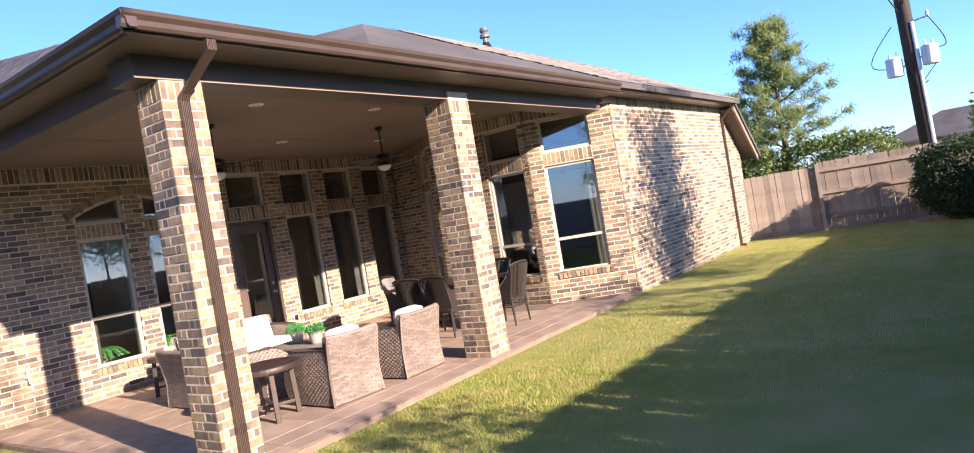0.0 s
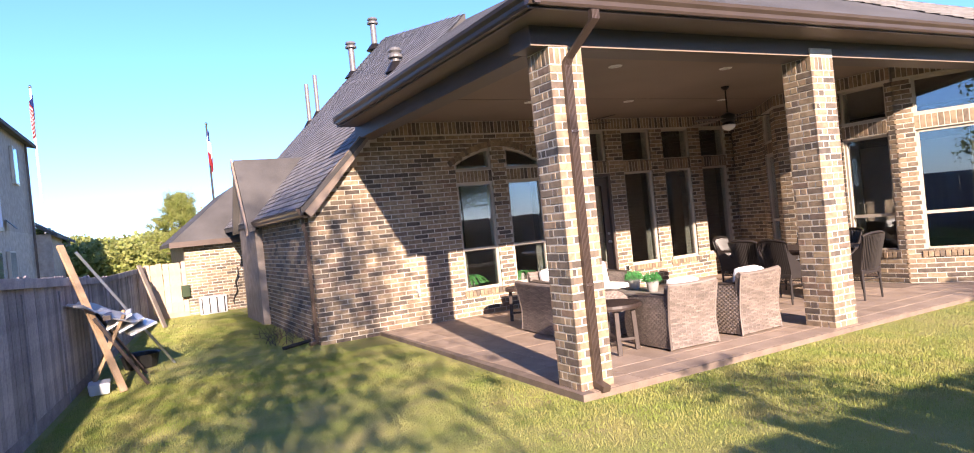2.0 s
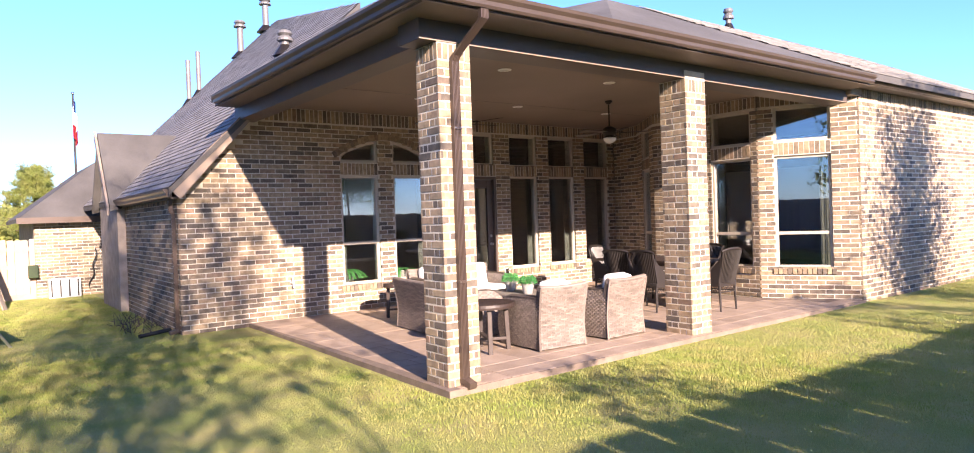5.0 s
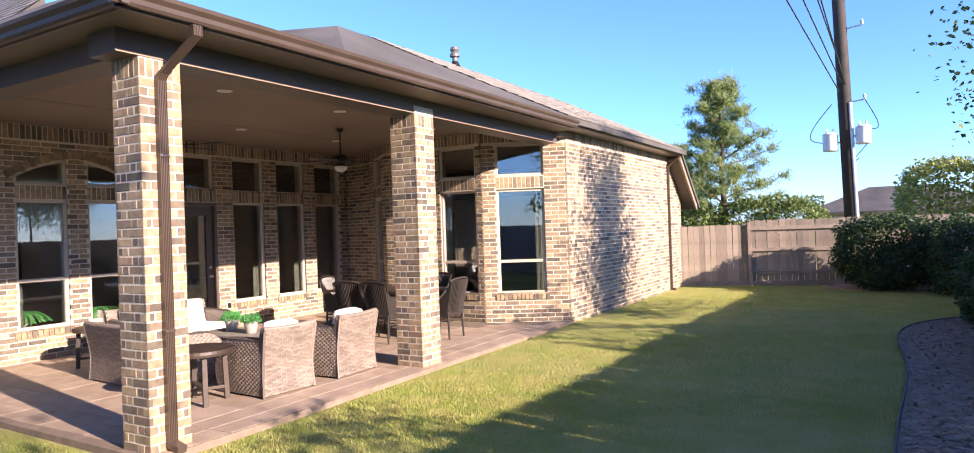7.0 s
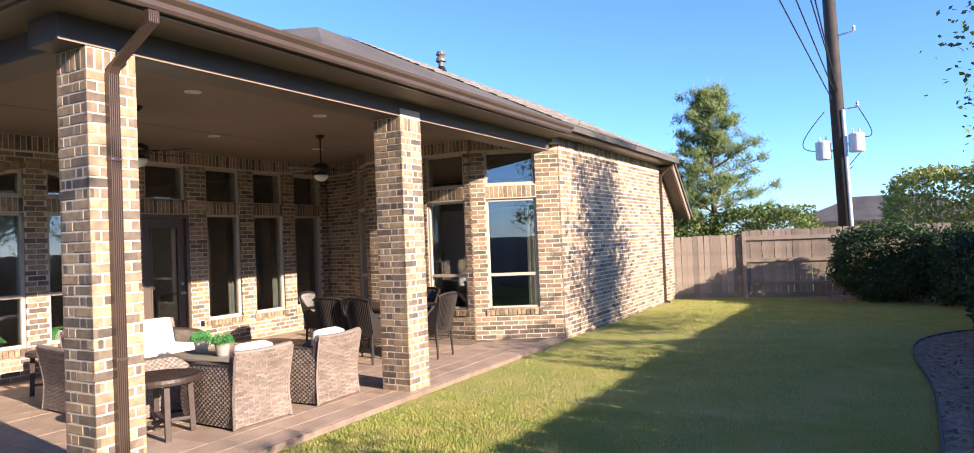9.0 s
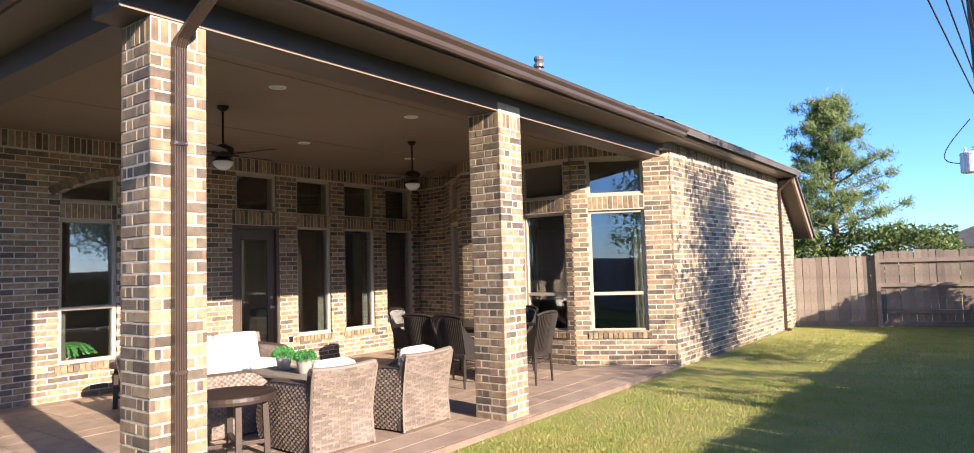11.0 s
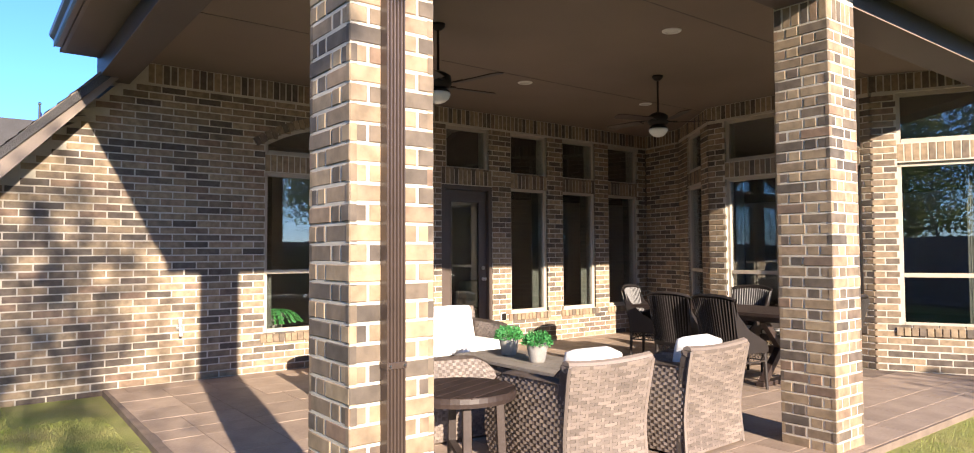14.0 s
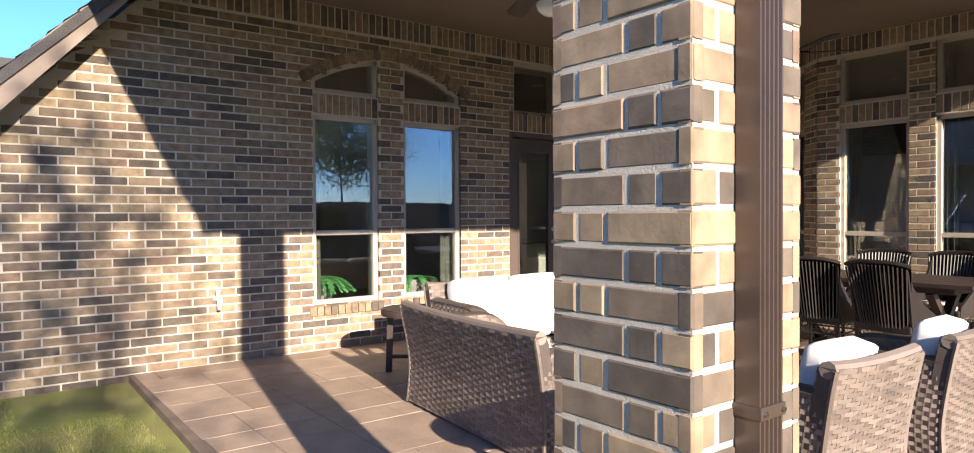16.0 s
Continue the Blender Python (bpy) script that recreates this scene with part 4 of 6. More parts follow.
def cushion(parent, name, c, s, label="", m=None, puff=0.25):
    """A soft white cushion with rounded edges and a seam."""
    bm = bmesh.new()
    bmesh.ops.create_cube(bm, size=1.0)
    bmesh.ops.subdivide_edges(bm, edges=bm.edges[:], cuts=5, use_grid_fill=True)
    for v in bm.verts:
        p = v.co * 2
        q = Vector([math.copysign(abs(t) ** 0.9, t) for t in p])
        r = (abs(p.x) ** 12 + abs(p.y) ** 12 + abs(p.z) ** 12) ** (1 / 12)
        q = q / max(r, 0.001) * max(abs(p.x), abs(p.y), abs(p.z))
        k = min(s)
        axis = list(s).index(k)
        edge = max(abs(q[i]) for i in range(3) if i != axis)
        q[axis] *= 1 - puff * edge ** 4
        v.co = Vector((c[0] + q.x * s[0] / 2, c[1] + q.y * s[1] / 2, c[2] + q.z * s[2] / 2))
        v.co += Vector(noise.noise_vector(v.co * 5)) * 0.006
        if m is not None:
            v.co = m @ v.co
    return part(name, bm, CUSHION, parent, label, smooth=True)


def wicker_seat(name, m, w, label, seats=1, group="patio seating", depth=0.76, back_h=0.72, arm_h=0.595, low=0.0):
    """A deep wicker armchair or sofa, its seat looking to -x: a waisted back that leans out at the top and bows out at the foot, bowed arms with rolled fronts."""
    top = thing(name, m, label, name.replace("_", " "), group)
    xb, xf, hw = depth / 2, -depth / 2, w / 2

    def rear(z):
        """How far back the rear face stands at height z."""
        t = z / back_h
        return xb + 0.07 * max(0, (t - 0.4) / 0.6) ** 1.3 + 0.02 * max(0, (0.4 - t) / 0.4) ** 1.6

    def half(z):
        """Half the width at height z: narrowest below the arms."""
        t = z / back_h
        return hw - 0.012 * math.sin(math.pi * min(1, t * 1.15))

    def ridge(y):
        """The back's top edge dips a little towards the middle."""
        return back_h - 0.018 * (1 - (y / hw) ** 2)

    def shell(face, name, off0, off1, rows, spans, material, parent, label=""):
        """A closed plate between two offset copies of a curved face."""
        bm = bmesh.new()
        sheets = []
        for off in (off0, off1):
            sheets.append([[bm.verts.new(face(i / spans, r / rows) + off) for i in range(spans + 1)] for r in range(rows + 1)])
        for g, flip in ((sheets[0], 0), (sheets[1], 1)):
            for r in range(rows):
                for i in range(spans):
                    q = [g[r][i], g[r][i + 1], g[r + 1][i + 1], g[r + 1][i]]
                    bm.faces.new(q[::-1] if flip else q)
        rim = [(0, i) for i in range(spans)] + [(r, spans) for r in range(rows)] + [(rows, i) for i in range(spans, 0, -1)] + [(r, 0) for r in range(rows, 0, -1)]
        for (r0, i0), (r1, i1) in zip(rim, rim[1:] + rim[:1]):
            bm.faces.new((sheets[0][r1][i1], sheets[0][r0][i0], sheets[1][r0][i0], sheets[1][r1][i1]))
        bmesh.ops.recalc_face_normals(bm, faces=bm.faces)
        return part(name, bm, material, parent, label)

    def back_face(u, v):
        y = (2 * u - 1)
        z = 0.02 + (ridge(y * hw) - 0.02) * v
        return Vector((rear(z), y * half(z), z))
    cols = max(9, round(w / 0.068))
    # the shell behind the weave is coloured dark, as shade in its gaps
    back = shell(back_face, "backrest", Vector((-0.004, 0, 0)), Vector((-0.075, 0, 0)), 10, 10, WICKER_SHADE, top, "brown flat-strand woven back")
    weave("back_weave", back, back_face, 34, cols, WICKER)
    weave("back_lining", back, lambda u, v: back_face(1 - u, 0.42 + 0.58 * v) - Vector((0.078, 0, 0)), 14, cols, WICKER)
    rail = [back_face(i / 12, 1) + Vector((-0.038, 0, -0.008)) for i in range(13)]
    part("top_rail", sweep(bmesh.new(), rail, 0.036, 8), WICKER, back)
    for s in (-1, 1):
        edge = [Vector((rear(z) - 0.004, s * (half(z) - 0.004), z)) for z in np.linspace(0.01, back_h - 0.01, 12)]
        part("corner_post", sweep(bmesh.new(), edge, 0.013, 6), WICKER, back)

    def crest(u):
        """The arm's height from the back (0) to the rolled front (1)."""
        return arm_h + 0.01 - 0.02 * u - 0.11 * max(0, (u - 0.72) / 0.28) ** 2.2
    for s in (-1, 1):
        def side(u, v, s=s):
            z = 0.02 + (crest(u) - 0.02) * v
            bow = 0.030 * math.sin(math.pi * v) + 0.006 * math.sin(math.pi * u)
            x = (rear(z) - 0.01) * (1 - u) + (xf - 0.03 * math.sin(math.pi * v)) * u
            return Vector((x, s * (hw - 0.012 + 0.9 * bow * min(1, 2 * u)), z))
        arm = shell(side, "armrest", Vector((0, -s * 0.004, 0)), Vector((0, -s * 0.11, 0)), 8, 10, WICKER_SHADE, top, "dark woven arm with a rolled front")
        weave("side_weave", arm, (lambda u, v: side(1 - u, v)) if s < 0 else side, 26, 26, WICKER)
        weave("inner_weave", arm, (lambda u, v: side(u, 0.5 + 0.5 * v) + Vector((0, 0.114, 0))) if s < 0 else (lambda u, v: side(1 - u, 0.5 + 0.5 * v) - Vector((0, 0.114, 0))), 12, 22, WICKER)
        cap = [side(u, 1) + Vector((0, -s * 0.056, 0)) for u in np.linspace(0, 1, 16)]
        bm = bmesh.new()
        lines = [[bm.verts.new(p + Vector((0, 0.068 * a, 0.018 * math.cos(1.5 * a)))) for p in cap] for a in np.linspace(-1, 1, 7)]
        for l0, l1 in zip(lines, lines[1:]):
            for k in range(15):
                bm.faces.new((l0[k], l0[k + 1], l1[k + 1], l1[k]))
        bmesh.ops.solidify(bm, geom=bm.faces[:], thickness=0.012)
        part("arm_cap", bm, WICKER, arm)
        front = lambda u, v, s=s: side(1, v) + Vector((-0.004, -s * 0.11 * (u if s > 0 else 1 - u), 0))
        weave("front_weave", arm, front, 26, 3, WICKER)
    part("base_frame", bx((0, 0, 0.17), (depth - 0.10, w - 0.24, 0.26)), WICKER_SHADE, top)
    for sx in (xf + 0.06, xb - 0.06):
        for sy in (-hw + 0.09, hw - 0.09):
            part("foot", bx((sx, sy, 0.012), (0.05, 0.05, 0.024), bevel=0.004), BLACK, top)
    weave("apron", top, [(xf + 0.045, hw - 0.13, 0.04), (xf + 0.045, -hw + 0.13, 0.04), (xf + 0.045, -hw + 0.13, 0.30), (xf + 0.045, hw - 0.13, 0.30)], 10, cols, WICKER)
    sw = (w - 0.27) / seats
    for i in range(seats):
        y = -hw + 0.135 + sw * (i + 0.5)
        cushion(top, "seat_cushion", (-0.07, y, 0.375), (depth - 0.20, sw - 0.01, 0.15), "white canvas seat cushion")
        tall = 0.47 if seats == 1 else 0.50
        cushion(top, "back_cushion", (0, 0, 0), (0.17, sw - 0.015, tall), "white canvas back cushion", m=pose(xb - 0.15, y, back_h + 0.055 - low - tall / 2, 0, 14, 0), puff=0.35)
    return top


wicker_seat("armchair", pose(-5.86, 5.07, 0, 0, 0, -4), 0.68, "grey-brown wicker armchair with white cushions, back to the lawn")
wicker_seat("armchair", pose(-5.84, 6.08, 0, 0, 0, 2), 0.70, "grey-brown wicker armchair with white cushions beside a brick column")
wicker_seat("sofa", pose(-8.72, 5.95, 0, 0, 0, 180), 1.55, "wicker loveseat with large white cushions against the house", seats=2, back_h=0.72)
wicker_seat("sofa", pose(-7.52, 4.85, 0, 0, 0, -95), 1.60, "dark wicker loveseat seen from behind, white cushions", seats=2, back_h=0.70, low=0.10)


def coffee_table():
    t = thing("coffee_table", pose(-7.1, 5.83, 0), "wicker coffee table with a grey plank top", "coffee table")
    part("body", bx((0, 0, 0.21), (1.22, 0.52, 0.40)), WICKER_SHADE, t)
    for q in ([(-0.64, -0.28, 0.02), (0.64, -0.28, 0.02), (0.64, -0.28, 0.41), (-0.64, -0.28, 0.41)], [(0.64, 0.28, 0.02), (-0.64, 0.28, 0.02), (-0.64, 0.28, 0.41), (0.64, 0.28, 0.41)]):
        weave("side_panel", t, q, 14, 20, WICKER)
    for q in ([(0.64, -0.28, 0.02), (0.64, 0.28, 0.02), (0.64, 0.28, 0.41), (0.64, -0.28, 0.41)], [(-0.64, 0.28, 0.02), (-0.64, -0.28, 0.02), (-0.64, -0.28, 0.41), (-0.64, 0.28, 0.41)]):
        weave("end_panel", t, q, 14, 9, WICKER)
    for i in range(4):
        part("plank", bx((0, -0.2325 + 0.155 * i, 0.435), (1.34, 0.151, 0.03), bevel=0.005), TABLETOP, t)


coffee_table()


def planter(m, label):
    p = thing("potted_plant", m, label, "plant", "planters on the coffee table")
    part("pot", lathe(bmesh.new(), [(0.062, 0), (0.066, 0.01), (0.092, 0.15), (0.09, 0.158), (0.083, 0.158), (0.080, 0.13), (0.01, 0.125)], 28), POT, p, "grey cement pot", smooth=True)
    rnd = random.Random(11)
    verts, faces = [], []
    for i in range(900):
        a, h = rnd.uniform(0, 2 * math.pi), rnd.random()
        v = Vector((math.cos(a) * math.sqrt(1 - h * h * 0.75), math.sin(a) * math.sqrt(1 - h * h * 0.75), h))
        r = rnd.uniform(0.65, 1.0)
        c = Vector((v.x * 0.125 * r, v.y * 0.125 * r, 0.145 + v.z * 0.11 * r))
        t1 = v.cross(Vector((rnd.uniform(-1, 1), rnd.uniform(-1, 1), rnd.uniform(-1, 1)))).normalized()
        t2 = (v + 0.6 * v.cross(t1)).normalized()
        s = rnd.uniform(0.011, 0.018)
        k = len(verts)
        verts += [c - t1 * s * 0.6, c + t2 * s * 0.2 + t1 * 0, c + t1 * s * 0.6, c + t2 * s * 1.6]
        faces += [(k, k + 1, k + 3), (k + 1, k + 2, k + 3)]
    f = link("foliage", mesh_of("foliage", verts, faces), HERB, p, "dense bright green leaves")
    stems = bmesh.new()
    for i in range(14):
        a = rnd.uniform(0, 6.28)
        tube(stems, (0.02 * math.cos(a), 0.02 * math.sin(a), 0.12), (0.09 * math.cos(a), 0.09 * math.sin(a), 0.2 + rnd.uniform(-0.02, 0.03)), 0.003, 0.002, 5)
    tagged(part("stem_cluster", stems, HERB, p), kind="stuff")


planter(pose(-7.42, 5.88, 0.45), "bushy green plant in a grey cement pot")
planter(pose(-6.95, 5.80, 0.45, 0, 0, 70), "bushy green plant in a pale cement pot")


def round_table(m, r, h, label, material=DARKWOOD):
    t = thing("side_table", m, label, "table", "side tables")
    n = 7
    for i in range(n):
        x0, x1 = -r + 2 * r * i / n + 0.003, -r + 2 * r * (i + 1) / n - 0.003
        up, lo = [], []
        for k in range(7):
            x = x0 + (x1 - x0) * k / 6
            yy = math.sqrt(max(0.0, (r * 0.97) ** 2 - x * x)) if abs(x) < r * 0.97 else 0.01
            up.append((x, yy, h))
            lo.append((x, -yy, h))
        part("plank", slab(bmesh.new(), lo + list(reversed(up)), 0.02), material, t)
    rim = bmesh.new()
    lathe(rim, [(r - 0.05, h - 0.055), (r, h - 0.055), (r + 0.004, h - 0.03), (r, h - 0.004), (r - 0.03, h - 0.018), (r - 0.05, h - 0.02)], 40)
    part("rim", rim, material, t, smooth=False)
    for i in range(4):
        a = math.pi / 4 + i * math.pi / 2
        c, s = math.cos(a), math.sin(a)
        part("leg", beam(bmesh.new(), (c * r * 0.72, s * r * 0.72, h - 0.05), (c * r * 0.78, s * r * 0.78, 0.0), 0.05, 0.05), material, t)
    for a in (math.pi / 4, 3 * math.pi / 4):
        c, s = math.cos(a) * r * 0.74, math.sin(a) * r * 0.74
        part("stretcher", beam(bmesh.new(), (-c, -s, 0.13 if a < 1 else 0.165), (c, s, 0.13 if a < 1 else 0.165), 0.045, 0.03), material, t)
    return t


round_table(pose(-6.04, 4.36, 0, 0, 0, 20), 0.345, 0.555, "round dark slatted wooden side table beside an armchair")
round_table(pose(-9.15, 5.06, 0, 0, 0, 10), 0.27, 0.54, "round side table with dark legs beside the loveseat")


# ---- dining set ----
def dining_chair():
    """A black woven dining chair with a tall flared back, looking to +y, its back at -y."""
    c = thing("dining_chair", pose(0, 0, 0), "black woven resin dining chair with a tall flared back", "chair", "chairs round the dining table")
    bk = bmesh.new()
    N, R = 12, 9
    grid = []
    for r in range(R + 1):
        v = r / R
        w = 0.205 + 0.05 * v
        row = []
        for i in range(N + 1):
            u = i / N * 2 - 1
            z = 0.40 + v * 0.53 - 0.035 * (abs(u) ** 3) * v
            row.append(bk.verts.new((u * w, -0.21 - 0.11 * v + 0.05 * u * u, z)))
        grid.append(row)
    for r in range(R):
        for i in range(N):
            bk.faces.new((grid[r][i], grid[r][i + 1], grid[r + 1][i + 1], grid[r + 1][i]))
    bmesh.ops.solidify(bk, geom=bk.faces[:], thickness=0.028)
    back = part("backrest", bk, BLACKWICK, c, smooth=True)
    rib_v, rib_f = [], []
    for i in range(17):
        u = i / 16 * 1.9 - 0.95
        for face, off in ((0, -0.036), (1, 0.006)):
            k = len(rib_v)
            for v in (0.0, 0.5, 1.0):
                w = 0.205 + 0.05 * v
                p = Vector((u * w, -0.21 - 0.11 * v + 0.05 * u * u + off, 0.41 + v * 0.50 - 0.03 * abs(u) ** 3 * v))
                rib_v += [p + Vector((-0.007, 0, 0)), p + Vector((0, -0.007 if face == 0 else 0.007, 0)), p + Vector((0.007, 0, 0))]
            for q in range(2):
                b = k + q * 3
                rib_f += [(b, b + 1, b + 4, b + 3), (b + 1, b + 2, b + 5, b + 4)]
    link("ribs", mesh_of("ribs", rib_v, rib_f), BLACKWICK, back)
    top = bmesh.new()
    pts = []
    for i in range(13):
        u = i / 12 * 2 - 1
        pts.append(Vector((u * 0.257, -0.335 + 0.05 * u * u, 0.935 - 0.035 * abs(u) ** 3)))
    sweep(top, pts, 0.017, 7)
    part("top_rail", top, BLACKWICK, back)
    for s in (-1, 1):
        wing = bmesh.new()
        slab(wing, [(s * 0.235, -0.29, 0.90), (s * 0.235, -0.20, 0.74), (s * 0.235, -0.05, 0.60), (s * 0.235, 0.20, 0.47), (s * 0.235, 0.22, 0.38), (s * 0.235, -0.20, 0.38)], 0.022, (-s, 0, 0))
        part("wing", wing, BLACKWICK, c)
    part("seat", bx((0, 0.01, 0.40), (0.46, 0.46, 0.07), bevel=0.015), BLACKWICK, c)
    cushion(c, "seat_pad", (0, 0.03, 0.455), (0.42, 0.40, 0.05), "pale canvas seat pad")
    for x in (-0.2, 0.2):
        for y in (-0.2, 0.21):
            part("leg", tube(bmesh.new(), (x, y, 0.38), (x * 1.05, y * 1.08, 0.0), 0.021, 0.014, 10), BLACKWICK, c)
    lat_v, lat_f = [], []
    for (ax, ay), (bx2, by2) in (((-0.21, -0.215), (0.21, -0.215)), ((0.215, -0.2), (0.215, 0.21)), ((0.21, 0.22), (-0.21, 0.22)), ((-0.215, 0.21), (-0.215, -0.2))):
        a, b = Vector((ax, ay, 0.27)), Vector((bx2, by2, 0.27))
        d = b - a
        for i in range(9):
            for z0, z1 in ((0.29, 0.37), (0.37, 0.29)):
                p, q = a + d * (i / 9), a + d * ((i + 1) / 9)
                k = len(lat_v)
                lat_v += [Vector((p.x, p.y, z0)), Vector((q.x, q.y, z1)), Vector((q.x, q.y, z1 + 0.012)), Vector((p.x, p.y, z0 + 0.012))]
                lat_f.append((k, k + 1, k + 2, k + 3))
        k = len(lat_v)
        lat_v += [Vector((a.x, a.y, 0.275)), Vector((b.x, b.y, 0.275)), Vector((b.x, b.y, 0.292)), Vector((a.x, a.y, 0.292))]
        lat_f.append((k, k + 1, k + 2, k + 3))
    link("lattice_apron", mesh_of("lattice_apron", lat_v, lat_f), BLACKWICK, c)
    return c


chair = dining_chair()
spots = [(-7.22, 8.14, 4), (-6.60, 8.10, -6), (-7.32, 9.36, 184), (-6.70, 9.36, 176), (-8.22, 8.86, -72), (-5.98, 8.72, 92)]
chair.matrix_basis = pose(spots[0][0], spots[0][1], 0, 0, 0, spots[0][2])
for x, y, a in spots[1:]:
    copy_thing(chair, pose(x, y, 0, 0, 0, a))


def dining_table():
    t = thing("dining_table", pose(-7.1, 8.75, 0), "long dark wooden dining table with trestle legs", "table")
    for i in range(6):
        part("plank", bx((0, -0.3875 + 0.155 * i, 0.725), (1.95, 0.150, 0.035), bevel=0.004), DARKWOOD, t)
    part("apron", bx((0, 0, 0.675), (1.6, 0.62, 0.06), bevel=0.004), DARKWOOD, t)
    for s in (-1, 1):
        part("trestle_leg", beam(bmesh.new(), (s * 0.62, -0.34, 0.03), (s * 0.62, 0.30, 0.66), 0.07, 0.07), DARKWOOD, t)
        part("trestle_leg", beam(bmesh.new(), (s * 0.62, 0.34, 0.03), (s * 0.62, -0.30, 0.66), 0.065, 0.065), DARKWOOD, t)
        part("foot", bx((s * 0.62, 0, 0.025), (0.09, 0.78, 0.05), bevel=0.006), DARKWOOD, t)
    part("stretcher", bx((0, 0, 0.33), (1.25, 0.06, 0.08), bevel=0.005), DARKWOOD, t)


dining_table()


# ---- ceiling fans and lights ----
def ceiling_fan(m, label):
    f = thing("ceiling_fan", m, label, "ceiling fan", "porch ceiling fans")
    part("canopy", lathe(bmesh.new(), [(0.065, 0), (0.065, -0.02), (0.03, -0.055), (0.014, -0.06)], 20), DARKMETAL, f)
    part("downrod", tube(bmesh.new(), (0, 0, -0.05), (0, 0, -0.44), 0.012), DARKMETAL, f)
    part("motor", lathe(bmesh.new(), [(0.02, -0.42), (0.07, -0.44), (0.115, -0.47), (0.12, -0.54), (0.10, -0.57), (0.07, -0.58)], 28), DARKMETAL, f, smooth=True)
    part("light_kit", lathe(bmesh.new(), [(0.06, -0.575), (0.10, -0.60), (0.105, -0.62)], 28), DARKMETAL, f)
    part("globe", lathe(bmesh.new(), [(0.105, -0.618), (0.11, -0.635), (0.095, -0.67), (0.06, -0.70), (0.015, -0.715)], 28), WHITEGLASS, f, "white opal glass bowl", smooth=True)
    for i in range(5):
        r = Matrix.Rotation(i * 2 * math.pi / 5, 4, 'Z') @ Matrix.Rotation(radians(10), 4, 'X')
        b = bmesh.new()
        slab(b, [r @ Vector(p) for p in ((0.17, -0.055, -0.535), (0.60, -0.068, -0.535), (0.635, -0.04, -0.535), (0.64, 0.04, -0.535), (0.60, 0.068, -0.535), (0.17, 0.055, -0.535))], 0.008)
        blade = part("blade", b, DARKWOOD, f)
        part("blade_iron", beam(bmesh.new(), r @ Vector((0.09, 0, -0.53)), r @ Vector((0.22, 0, -0.53)), 0.03, 0.01), DARKMETAL, blade)


ceiling_fan(pose(-7.68, 5.30, 3.40, 0, 0, 12), "dark bronze ceiling fan with white glass bowl light")
ceiling_fan(pose(-7.68, 8.34, 3.40, 0, 0, 40), "dark bronze ceiling fan with a white bowl over the table")
for x, y in ((-6.58, 5.22), (-6.55, 7.13), (-6.59, 9.38), (-8.85, 5.35), (-8.82, 7.30), (-8.75, 9.42)):
    dl = thing("downlight", pose(x, y, 3.40), "white-trimmed recessed porch ceiling light, off", "downlight", "recessed porch lights")
    part("trim_ring", lathe(bmesh.new(), [(0.062, -0.002), (0.062, -0.01), (0.085, -0.008), (0.09, -0.001), (0.07, 0.0)], 28), WHITE, dl)
    part("lens", lathe(bmesh.new(), [(0.06, -0.004), (0.05, -0.009), (0.01, -0.011)], 24), WHITEGLASS, dl)


# ---- small things on the walls ----
def spigot():
    s = thing("hose_tap", pose(BX, 3.84, 0.57), "pale outdoor hose tap on the brick wall", "tap")
    part("body", tube(bmesh.new(), (-0.02, 0, 0), (0.09, 0, 0), 0.014), WHITE, s)
    part("spout", tube(bmesh.new(), (0.08, 0, 0.01), (0.10, 0, -0.08), 0.013, 0.017), WHITE, s)
    part("handle", tube(bmesh.new(), (0.05, 0, 0.02), (0.07, 0, 0.09), 0.012, 0.02), WHITE, s)
    part("flange", tube(bmesh.new(), (0.0, 0, 0), (0.012, 0, 0), 0.032, seg=18), METAL, s)


spigot()
so = thing("outdoor_socket", pose(BX, 8.31, 0.42), "grey weatherproof outdoor socket on the brick wall", "socket")
part("box", bx((0.012, 0, 0), (0.03, 0.09, 0.12), bevel=0.006), GREYMETAL, so)
part("cover", bx((0.035, 0, 0.0), (0.02, 0.075, 0.10), bevel=0.008), DARKMETAL, so)

# a white lounge chair and a plant seen through the glass
inn = thing("indoor_armchair", pose(-11.5, 8.75, 0.02, 0, 0, 20), "pale green upholstered armchair behind the window", "chair")
part("seat", bx((0, 0, 0.24), (0.66, 0.62, 0.40), bevel=0.05), CURTAIN, inn)
part("backrest", bx((-0.28, 0, 0.58), (0.16, 0.62, 0.62), bevel=0.06), CURTAIN, inn)


